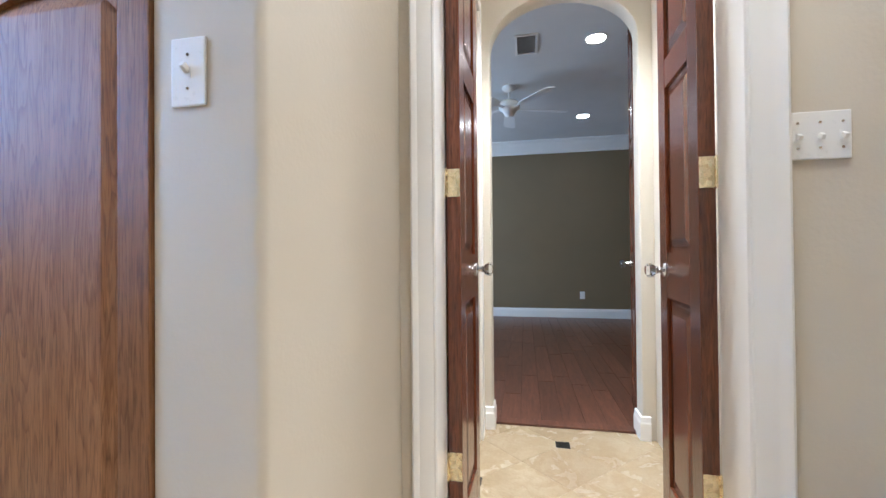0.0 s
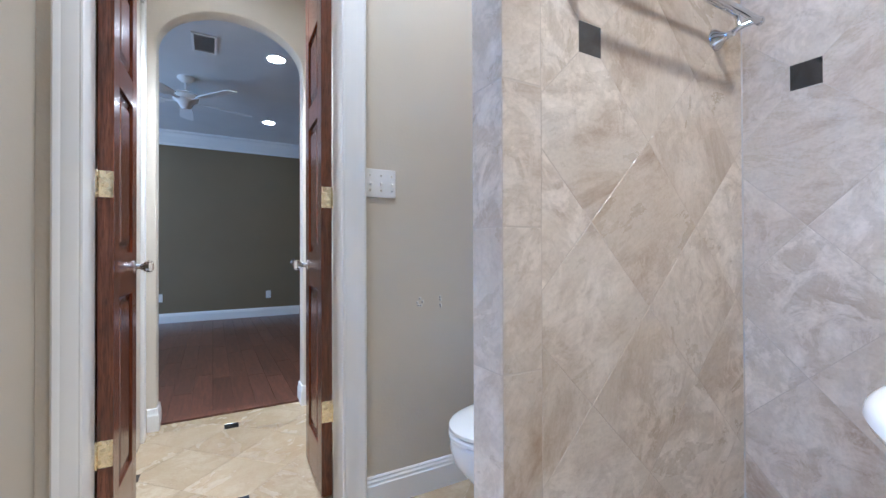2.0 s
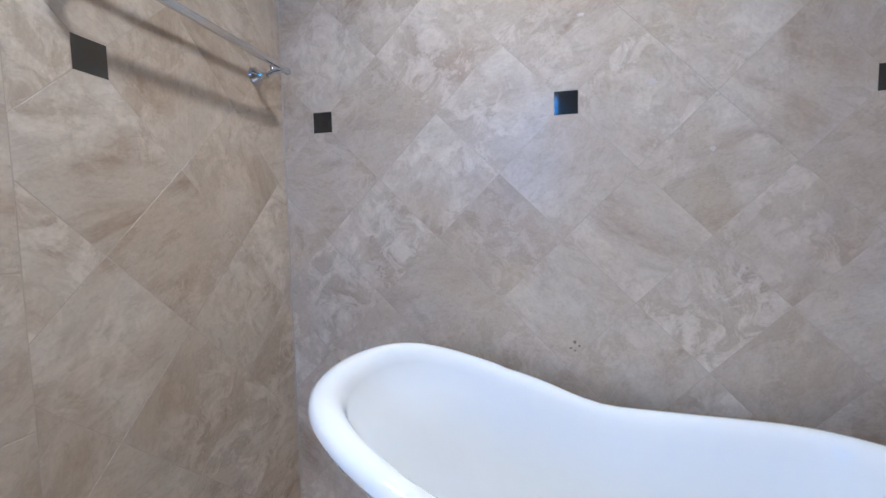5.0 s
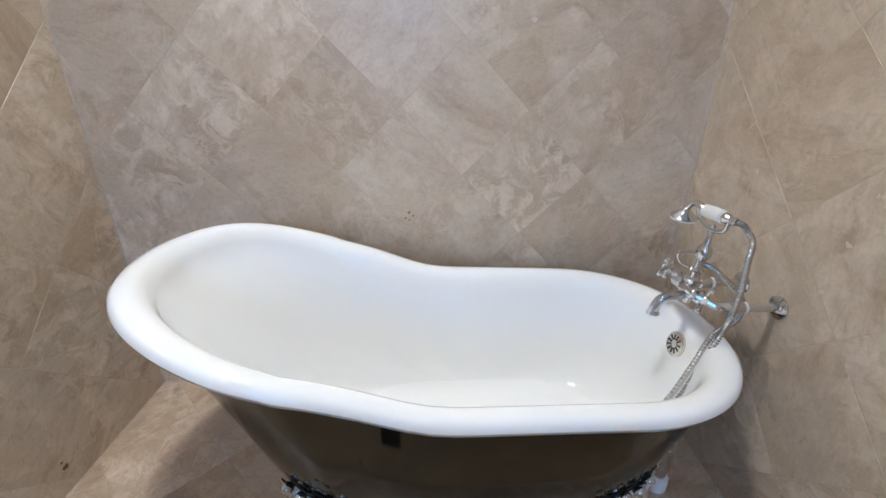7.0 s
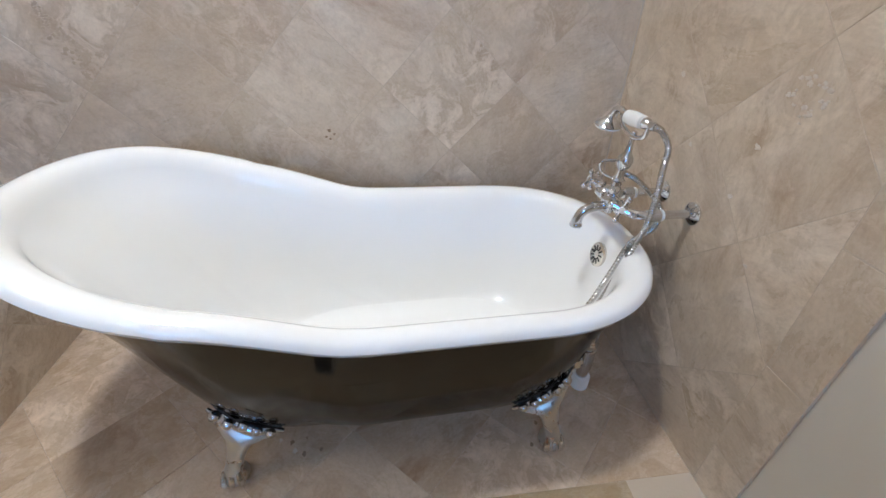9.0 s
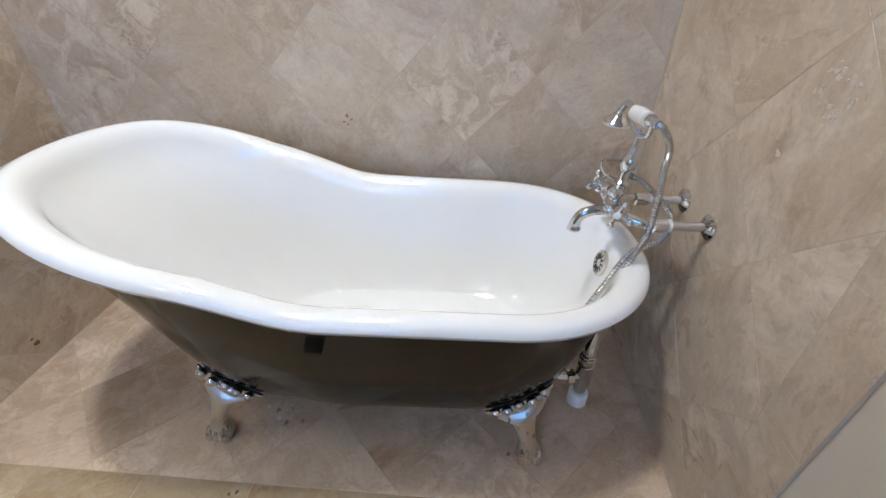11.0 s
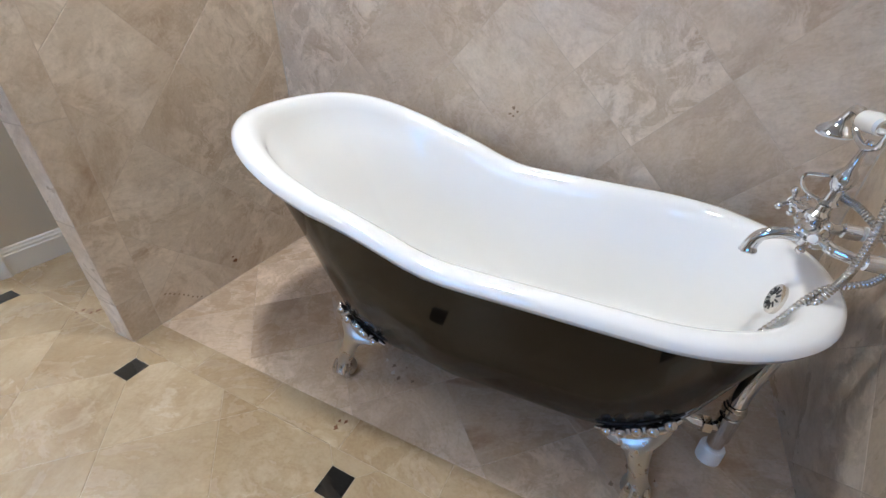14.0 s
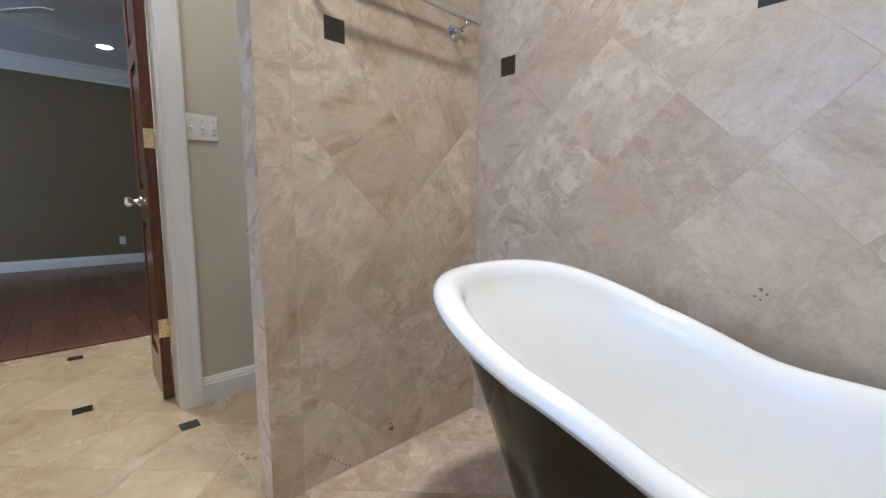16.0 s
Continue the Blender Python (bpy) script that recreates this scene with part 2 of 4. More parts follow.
def part(name, bm, mat, parent, label="", smooth=False, kind=""):
    ob = new(name, mesh_of(name, bm, mat, smooth))
    ob.parent = parent
    return tagged(ob, label, kind=kind)


def thing(name, label, category, at=(0, 0, 0), group="", kind=""):
    ob = new(name)
    ob.location = at
    ob.empty_display_size = 0.1
    return tagged(ob, label, category, group, kind)


def solid(name, bm, mat, label, category, kind="structure", smooth=False, group=""):
    return tagged(new(name, mesh_of(name, bm, mat, smooth)), label, category, group, kind)


def box(bm, lo, hi, bevel=0.0):
    lo, hi = Vector(lo), Vector(hi)
    r = bmesh.ops.create_cube(bm, size=1.0, matrix=Matrix.Translation((lo + hi) / 2) @ Matrix.Diagonal((*(hi - lo), 1)))
    if bevel:
        es = list({e for v in r["verts"] for e in v.link_edges})
        bmesh.ops.bevel(bm, geom=es, offset=bevel, segments=2, affect="EDGES", profile=0.6)
    return bm


def bx(lo, hi, bevel=0.0):
    return box(bmesh.new(), lo, hi, bevel)


def rings(bm, loops, close=True, caps=(False, False)):
    """Skin a list of point loops."""
    vs = [[bm.verts.new(p) for p in loop] for loop in loops]
    n = len(vs[0])
    for a, b in zip(vs, vs[1:]):
        for i in range(n if close else n - 1):
            j = (i + 1) % n
            bm.faces.new((a[i], a[j], b[j], b[i]))
    if caps[0]:
        bm.faces.new(vs[0][::-1])
    if caps[1]:
        bm.faces.new(vs[-1])
    return bm


def lathe(bm, at, axis, profile, sides=20):
    """Profile rows (distance along the axis, radius)."""
    turn = Vector((0, 0, 1)).rotation_difference(Vector(axis)).to_matrix()
    at = Vector(at)
    loops = [[at + turn @ Vector((r * math.cos(2 * math.pi * k / sides), r * math.sin(2 * math.pi * k / sides), h)) for k in range(sides)] for h, r in profile]
    return rings(bm, loops, caps=(True, True))


def path_points(pts, n):
    """Catmull-Rom through pts."""
    pts = [Vector(p) for p in pts]
    ext = [2 * pts[0] - pts[1]] + pts + [2 * pts[-1] - pts[-2]]
    out = []
    for k in range(n + 1):
        u = k / n * (len(pts) - 1)
        i = min(int(u), len(pts) - 2)
        f = u - i
        a, b, c, d = ext[i : i + 4]
        out.append(0.5 * (2 * b + (c - a) * f + (2 * a - 5 * b + 4 * c - d) * f * f + (3 * b - a - 3 * c + d) * f**3))
    return out


def tube(bm, pts, radius, sides=12, flat=1.0):
    """A tube along points; radius a number or one per point."""
    n = len(pts)
    rad = radius if isinstance(radius, (list, tuple)) else [radius] * n
    up = Vector((0, 0, 1))
    loops = []
    side = None
    for i, p in enumerate(pts):
        d = (Vector(pts[min(i + 1, n - 1)]) - Vector(pts[max(i - 1, 0)])).normalized()
        if side is None:
            side = d.cross(up if abs(d.z) < 0.9 else Vector((1, 0, 0))).normalized()
        else:
            side = (side - d * side.dot(d)).normalized()
        nrm = side.cross(d)
        loops.append([Vector(p) + rad[i] * (math.cos(2 * math.pi * k / sides) * side + flat * math.sin(2 * math.pi * k / sides) * nrm) for k in range(sides)])
    return rings(bm, loops, caps=(True, True))


def ball(bm, at, r, squash=(1, 1, 1), u=14, v=9):
    bmesh.ops.create_uvsphere(bm, u_segments=u, v_segments=v, radius=r, matrix=Matrix.Translation(at) @ Matrix.Diagonal((*squash, 1)))
    return bm


def prism(outline, lo, hi, axis="y"):
    """Extrude a flat outline of (a, b) along an axis from lo to hi."""
    put = {"y": lambda a, b, h: (a, h, b), "x": lambda a, b, h: (h, a, b), "z": lambda a, b, h: (a, b, h)}[axis]
    bm = bmesh.new()
    return rings(bm, [[put(a, b, lo) for a, b in outline], [put(a, b, hi) for a, b in outline]], caps=(True, True))


# ---- the plan ----
BX, SY, FY = 3.385, 1.522, -0.500      # tiled back wall, tiled stub wall, tiled faucet wall
SX, ST = 2.447, 0.108                  # stub wall's free end and thickness
DY, DT = 2.430, 0.14                   # door wall and its thickness
LX, LY, JX = 1.41, 1.935, 1.498                   # jog of the wall with the single switch
DL, DR = 1.604, 2.370                  # door opening
AY, AT = 3.72, 0.12                    # arch wall
AL, AR, SPRING, APEX = 1.655, 2.462, 2.22, 2.50
VL, VR = 1.598, 2.535                  # side walls of the lobby between the doors
WX, RY = -1.2, -2.4                    # far walls of the bathroom
BEDY, BEDL, BEDR = 8.0, -2.0, 4.6

# ---- setting ----
solid("ceiling_bathroom", bx((WX - 0.1, RY - 0.1, CEIL), (BX + 0.1, DY, CEIL + 0.1)), CEILING, "plain white painted bathroom ceiling", "ceiling")
solid("ceiling_lobby", bx((VL - 0.1, DY, 2.73), (VR + 0.1, AY + AT, 2.83)), CEILING, "plain white painted lobby ceiling", "ceiling")
solid("ceiling_bedroom", bx((BEDL - 0.1, AY + AT, BED_CEIL), (BEDR + 0.1, BEDY + 0.1, BED_CEIL + 0.1)), CEILING, "white painted bedroom ceiling in cool light", "ceiling")
solid("wall_back", bx((BX + 0.009, RY - 0.1, 0), (BX + 0.14, DY + DT, CEIL)), WALL, "beige painted wall behind the tub tiles", "wall")
solid("wall_stub", bx((SX + 0.009, SY + 0.009, 0), (BX + 0.008, SY + ST - 0.009, CEIL), 0.004), WALL, "stub wall between tub and toilet", "wall")
solid("wall_faucet", bx((2.10, FY - 0.13, 0), (BX + 0.008, FY - 0.009, CEIL)), WALL, "beige painted wall that carries the tub filler", "wall")
solid("wall_south", bx((WX - 0.1, RY - 0.1, 0), (BX + 0.008, RY, CEIL)), WALL, "beige painted bathroom wall", "wall")
# the wall with the single switch turns a rounded corner
jog = [(JX, DY + DT), (JX, DY), (LX, LY + 0.02)]
jog += [(LX - 0.02 + 0.02 * math.cos(a), LY + 0.02 - 0.02 * math.sin(a)) for a in (radians(15 * k) for k in range(1, 7))]
jog += [(1.19, LY), (1.19, 1.962), (WX, 1.962), (WX, DY + DT)]
solid("wall_jog", prism(jog, 0, CEIL, "z"), WALL, "beige painted wall with a rounded textured corner", "wall", smooth=True)
wd = bmesh.new()
box(wd, (JX + 0.0005, DY, 0), (DL - 0.02, DY + DT, CEIL))
box(wd, (DR + 0.02, DY, 0), (BX + 0.008, DY + DT, CEIL))
box(wd, (DL - 0.02, DY, 2.44), (DR + 0.02, DY + DT, CEIL))
solid("wall_door", wd, WALL, "beige painted wall around the double door", "wall")
ww = bmesh.new()
WY0, WY1, WZ0, WZ1 = 0.32, 1.42, 1.45, 2.85
box(ww, (WX - 0.12, RY, 0), (WX, WY0, CEIL))
box(ww, (WX - 0.12, WY1, 0), (WX, DY + DT, CEIL))
box(ww, (WX - 0.12, WY0, 0), (WX, WY1, WZ0))
box(ww, (WX - 0.12, WY0, WZ1), (WX, WY1, CEIL))
solid("wall_window", ww, WALL, "beige painted bathroom wall with a high window", "wall")
solid("wall_lobby_left", bx((VL - 0.1, DY + DT, 0), (VL, AY, 2.73)), WALL, "cream painted lobby wall", "wall")
solid("wall_lobby_right", bx((VR, DY + DT, 0), (VR + 0.1, AY, 2.73)), WALL, "cream painted lobby wall", "wall")


def arch_wall():
    mid, half = (AL + AR) / 2, (AR - AL) / 2
    top = 2.73 + 0.1
    arc = [(mid - half * math.cos(math.pi * k / 28), SPRING + (APEX - SPRING) * math.sin(math.pi * k / 28)) for k in range(29)]
    bm = bmesh.new()
    y0, y1, r = AY, AY + AT, 0.018
    profile = [(r, y0), (r * 0.29, y0 + r * 0.29), (0, y0 + r), (0, y1 - r), (r * 0.29, y1 - r * 0.29), (r, y1)]
    edge = [(AL, 0.0), (AL, SPRING * 0.6)] + arc + [(AR, SPRING * 0.6), (AR, 0.0)]
    cen = []
    for k, (x, z) in enumerate(edge):
        if z <= SPRING:
            cen.append((1 if x > mid else -1, 0))
        else:
            nx, nz = (x - mid) / half**2, (z - SPRING) / (APEX - SPRING) ** 2
            s = math.hypot(nx, nz)
            cen.append((nx / s, nz / s))
    loops = [[(x + off * nx, y, z + off * nz) for (x, z), (nx, nz) in zip(edge, cen)] for off, y in profile]
    vs = [[bm.verts.new(p) for p in loop] for loop in loops]
    for a, b in zip(vs, vs[1:]):
        for i in range(len(a) - 1):
            bm.faces.new((a[i], a[i + 1], b[i + 1], b[i]))
    for y, row in ((y0, vs[0]), (y1, vs[-1])):
        lo, hi = (VL - 0.1, VR + 0.1) if y == y0 else (BEDL, BEDR)
        n = len(row)
        outer = []
        for k, v in enumerate(row):
            f = k / (n - 1)
            if k in (0, 1):
                p = (lo, y, v.co.z)
            elif k in (n - 1, n - 2):
                p = (hi, y, v.co.z)
            else:
                p = (lo + (hi - lo) * (k - 2) / (n - 5), y, top)
            outer.append(bm.verts.new(p))
        for i in range(n - 1):
            if i == 1:
                c = bm.verts.new((lo, y, top))
                bm.faces.new((row[1], row[2], c, outer[1]))
                bm.faces.new((row[2], outer[2], c)) if (outer[2].co - c.co).length > 1e-4 else None
            elif i == n - 3:
                c = bm.verts.new((hi, y, top))
                bm.faces.new((row[n - 3], row[n - 2], outer[n - 2], c))
                bm.faces.new((row[n - 3], c, outer[n - 3])) if (outer[n - 3].co - c.co).length > 1e-4 else None
            else:
                bm.faces.new((row[i], row[i + 1], outer[i + 1], outer[i]))
    return bm


solid("wall_arch", arch_wall(), WALL, "cream painted wall with a rounded arched opening", "wall", smooth=True)
wb = bmesh.new()
box(wb, (BEDL, BEDY, 0), (BEDR, BEDY + 0.1, BED_CEIL))
solid("wall_bedroom_far", wb, OLIVE, "dark olive painted bedroom wall", "wall")
solid("wall_bedroom_right", bx((BEDR, AY + AT, 0), (BEDR + 0.1, BEDY + 0.1, BED_CEIL)), OLIVE, "dark olive painted bedroom wall", "wall")
wl = bmesh.new()
box(wl, (BEDL - 0.1, AY + AT, 0), (BEDL, 4.8, BED_CEIL))
box(wl, (BEDL - 0.1, 7.2, 0), (BEDL, BEDY + 0.1, BED_CEIL))
box(wl, (BEDL - 0.1, 4.8, 0), (BEDL, 7.2, 0.6))
box(wl, (BEDL - 0.1, 4.8, 2.3), (BEDL, 7.2, BED_CEIL))
solid("wall_bedroom_left", wl, OLIVE, "dark olive bedroom wall with a window opening", "wall")
solid("wall_lobby_cover", bx((BEDL, AY + 0.012, 0), (VL - 0.1, AY + AT - 0.012, BED_CEIL)), WALL, "wall between bedroom and bathroom", "wall")
solid("wall_lobby_cover_far", bx((VR + 0.1, AY + 0.012, 0), (BEDR, AY + AT - 0.012, BED_CEIL)), WALL, "wall between bedroom and bathroom", "wall")


def window(name, label, x, y0, y1, z0, z1, curved):
    w = thing(name, label, "window", (x, (y0 + y1) / 2, z0), kind="structure")
    c = Vector(w.location)

    def P(bm, pname, mat, lab=""):
        bmesh.ops.translate(bm, verts=bm.verts, vec=-c)
        return part(pname, bm, mat, w, lab)

    fr = bmesh.new()
    box(fr, (x - 0.09, y0, z0), (x - 0.03, y0 + 0.04, z1), 0.004)
    box(fr, (x - 0.09, y1 - 0.04, z0), (x - 0.03, y1, z1), 0.004)
    box(fr, (x - 0.09, y0 + 0.04, z0), (x - 0.03, y1 - 0.04, z0 + 0.04), 0.004)
    box(fr, (x - 0.09, y0 + 0.04, z1 - 0.04), (x - 0.03, y1 - 0.04, z1), 0.004)
    P(fr, "window_frame", TRIM)
    pane = P(bx((x - 0.064, y0 + 0.04, z0 + 0.04), (x - 0.058, y1 - 0.04, z1 - 0.04)), "pane", BLUEGLASS)
    pane.visible_shadow = False
    bars = bmesh.new()
    if curved:
        for k in range(1, 5):
            yy = y0 + (y1 - y0) * k / 5
            pts = path_points([(x - 0.052, yy - 0.06, z0 + 0.04), (x - 0.052, yy + 0.09, z0 + 0.35 * (z1 - z0)), (x - 0.052, yy - 0.09, z0 + 0.7 * (z1 - z0)), (x - 0.052, yy + 0.05, z1 - 0.04)], 24)
            tube(bars, pts, 0.016, 6)
        for k in range(1, 5):
            zz = z0 + (z1 - z0) * k / 5
            pts = path_points([(x - 0.052, y0 + 0.04, zz), (x - 0.052, y0 + 0.35, zz + 0.07), (x - 0.052, y0 + 0.75, zz - 0.07), (x - 0.052, y1 - 0.04, zz + 0.03)], 24)
            tube(bars, pts, 0.014, 6)
        P(bars, "lead_lines", LEAD)
    else:
        box(bars, (x - 0.08, (y0 + y1) / 2 - 0.02, z0 + 0.04), (x - 0.04, (y0 + y1) / 2 + 0.02, z1 - 0.04))
        P(bars, "mullion", TRIM)
    return w


window("window_1", "high leaded glass bathroom window with blue daylight", WX, WY0, WY1, WZ0, WZ1, True)
window("window_2", "white framed bedroom window with daylight", BEDL, 4.8, 7.2, 0.6, 2.3, False)
solid("backdrop", bx((-4.2, -6, -1), (-4.15, 11, 6)), OUTSIDE, "plain blue daylight outside the windows", "backdrop", "structure")

# trim
def casing_leg(x0, x1, toward):
    """Moulded upright of the door casing, thicker at its outer edge."""
    s = [(0, 0), (0.0, 0.010), (0.06, 0.013), (0.12, 0.012), (0.18, 0.015), (0.60, 0.018), (0.70, 0.018), (0.78, 0.023), (0.92, 0.025), (1.0, 0.020), (1.0, 0)]
    w = x1 - x0
    pts = [((x0 + w * a) if toward > 0 else (x1 - w * a), DY - b) for a, b in s]
    return prism(pts, 0.0, 2.44, "z")


dc = thing("trim_door", "white moulded casing and jamb of the double door", "trim", kind="structure")
part("casing", casing_leg(1.535, DL, -1), TRIM, dc, smooth=True)
part("casing", casing_leg(DR, 2.462, 1), TRIM, dc, smooth=True)
part("jamb", bx((DL - 0.02, DY + 0.001, 0), (DL - 0.001, DY + DT, 2.44)), TRIM, dc)
part("jamb", bx((DR + 0.001, DY + 0.001, 0), (DR + 0.02, DY + DT, 2.44)), TRIM, dc)
part("head", bx((1.535, DY - 0.02, 2.441), (2.462, DY - 0.001, 2.53), 0.004), TRIM, dc)
lc = thing("trim_lobby", "white casing of a side doorway in the lobby", "trim", kind="structure")
part("casing", bx((VL + 0.001, 3.56, 0), (VL + 0.018, 3.64, 2.36), 0.004), TRIM, lc)
part("head", bx((VL + 0.001, 2.75, 2.361), (VL + 0.018, 3.64, 2.44), 0.004), TRIM, lc)


def skirting(name, x0, y0, x1, y1, h, into, mat=TRIM, label="white moulded baseboard"):
    """A moulded baseboard from one point to another; into: the side that it stands out to."""
    prof = [(0, 0), (0.014, 0), (0.014, h * 0.72), (0.011, h * 0.76), (0.011, h * 0.84), (0.007, h * 0.90), (0.007, h * 0.95), (0.003, h), (0, h)]
    d = Vector(into)
    bm = bmesh.new()
    loops = [[(x + d.x * a, y + d.y * a, b + 0.001) for a, b in prof] for x, y in ((x0, y0), (x1, y1))]
    rings(bm, loops, caps=(True, True))
    return solid(name, bm, mat, label, "baseboard")


skirting("baseboard_nook", 2.463, DY, BX, DY, 0.125, (0, -1))
skirting("baseboard_stub_back", SX + 0.01, SY + ST, BX, SY + ST, 0.11, (0, 1))
skirting("baseboard_bedroom", BEDL, BEDY, BEDR, BEDY, 0.14, (0, -1))
skirting("baseboard_jog", 1.195, LY, LX - 0.02, LY, 0.11, (0, -1))
skirting("baseboard_jog_side", LX, LY + 0.02, JX, DY, 0.11, (0.98, -0.17))


def pier_base(name, x, sign):
    bm = bmesh.new()
    prof = [(0.0, 0), (0.014, 0), (0.014, 0.09), (0.010, 0.10), (0.008, 0.125), (0.0, 0.13)]
    run = [(x - sign * 0.043, AY), (x, AY), (x, AY + AT), (x - sign * 0.3, AY + AT)]
    nrm = [(0, -1), (sign * 0.9, -0.9), (sign * 0.9, 0.9), (0, 1)]
    rings(bm, [[(px + nx * a, py + ny * a, b) for a, b in prof] for (px, py), (nx, ny) in zip(run, nrm)], caps=(True, True))
    return solid(name, bm, TRIM, "white moulded baseboard wrapped round the arch pier", "baseboard")


pier_base("baseboard_pier_left", AL, 1)
pier_base("baseboard_pier_right", AR, -1)
cr = bmesh.new()
prof = [(0, 0), (0.018, 0.0), (0.022, 0.03), (0.04, 0.05), (0.085, 0.115), (0.10, 0.16), (0.125, 0.175), (0.125, 0.20), (0, 0.20)]
rings(cr, [[(x, BEDY - a, BED_CEIL - 0.20 + b) for a, b in prof] for x in (BEDL, BEDR)], caps=(True, True))
solid("crown_molding", cr, TRIM, "white cove crown molding under the bedroom ceiling", "molding")
solid("threshold", bx((AL + 0.001, AY + 0.075, 0.0), (AR - 0.001, AY + AT + 0.03, 0.012), 0.004), PLANK, "dark wooden threshold strip under the arch", "threshold")

# ---- the bathtub ----
TCX, TYF, TYH = 2.935, -0.387, 1.113          # middle, foot end and head end of the rim
TW0, TW1, TW2 = 0.3617, 0.0198, 0.0052        # half width along the tub
TAF, TNF, TAH, TNH = 0.367, 2.156, 0.419, 2.066  # rounding of the foot and head ends
TZL, TDZ, TYD, TQ, TZF, TD2 = 0.5665, 0.2077, 0.426, 0.944, -0.0198, -0.0259  # rim heights
TRW, TRH, TYAW = 1.115, 0.90, 0.0222          # rolled rim's width and height, the tub's turn


def tub_outline(w0, w1, w2, y0, y1, af, nf, ah, nh):
    """Half widths and places along a tub's plan, head end first, then round."""
    def w(y):
        q = (y - 0.38) / 0.75
        return w0 + w1 * q + w2 * q * q

    half = []
    for k in range(36):
        a = math.pi / 2 * k / 36
        y = y1 - ah + ah * math.cos(a) ** (2 / nh)
        half.append((w(y) * math.sin(a) ** (2 / nh), y))
    for k in range(15):
        y = y1 - ah + (y0 + af - y1 + ah) * k / 15
        half.append((w(y), y))
    for k in range(31):
        a = math.pi / 2 * (1 - k / 30)
        y = y0 + af - af * max(0, math.cos(a)) ** (2 / nf)
        half.append((w(y) * max(0, math.sin(a)) ** (2 / nf), y))
    return half + [(-p, q) for p, q in half[-2:0:-1]]


def tub_place(dx, y, z):
    return Vector((TCX + dx - TYAW * (y - 0.38), y + TYAW * dx, z))


def rim_height(y):
    u = min(1, max(0, (y - TYD) / (TYH - TYD)))
    return TZL + TDZ * math.sin(math.pi / 2 * u) ** TQ + TZF * min(1, max(0, (TYD - y) / (TYD - TYF))) + TD2 * math.sin(math.pi * u) ** 2


TUB = [tub_place(dx, y, rim_height(y)) for dx, y in tub_outline(TW0, TW1, TW2, TYF, TYH, TAF, TNF, TAH, TNH)]
TSTEPS = len(TUB)
for _ in range(2):  # ease the bend where the rim begins to rise
    eased = [(TUB[k - 1].z + 2 * TUB[k].z + TUB[(k + 1) % TSTEPS].z) / 4 for k in range(TSTEPS)]
    for p_, z_ in zip(TUB, eased):
        p_.z = z_
TUBN = []
for k in range(TSTEPS):
    d = TUB[(k + 1) % TSTEPS] - TUB[k - 1]
    TUBN.append(Vector((-d.y, d.x, 0)).normalized() * -1)
if (TUBN[0]).dot(TUB[0] - Vector((TCX, 0.38, 0))) < 0:
    TUBN = [-n for n in TUBN]


def tub_ring(inset, dz):
    return [p - n * inset * TRW + Vector((0, 0, dz * TRH)) for p, n in zip(TUB, TUBN)]


def tub_floor_ring(w, y0, y1, z, n=2.6):
    r = (y1 - y0) * 0.4
    return [tub_place(dx, y, z) for dx, y in tub_outline(w, 0, 0, y0, y1, r, n, r, n)]


def blend(a, b, h, v):
    """Between two rings: h of the way in plan, v of the way down; the sloping head end runs in straighter."""
    out = []
    for p, q in zip(a, b):
        w = min(1, max(0, (p.y - 0.45) / 0.55))
        k = h + (v**0.78 - h) * w * 0.6
        out.append(Vector((p.x + (q.x - p.x) * k, p.y + (q.y - p.y) * k, p.z + (q.z - p.z) * v)))
    return out


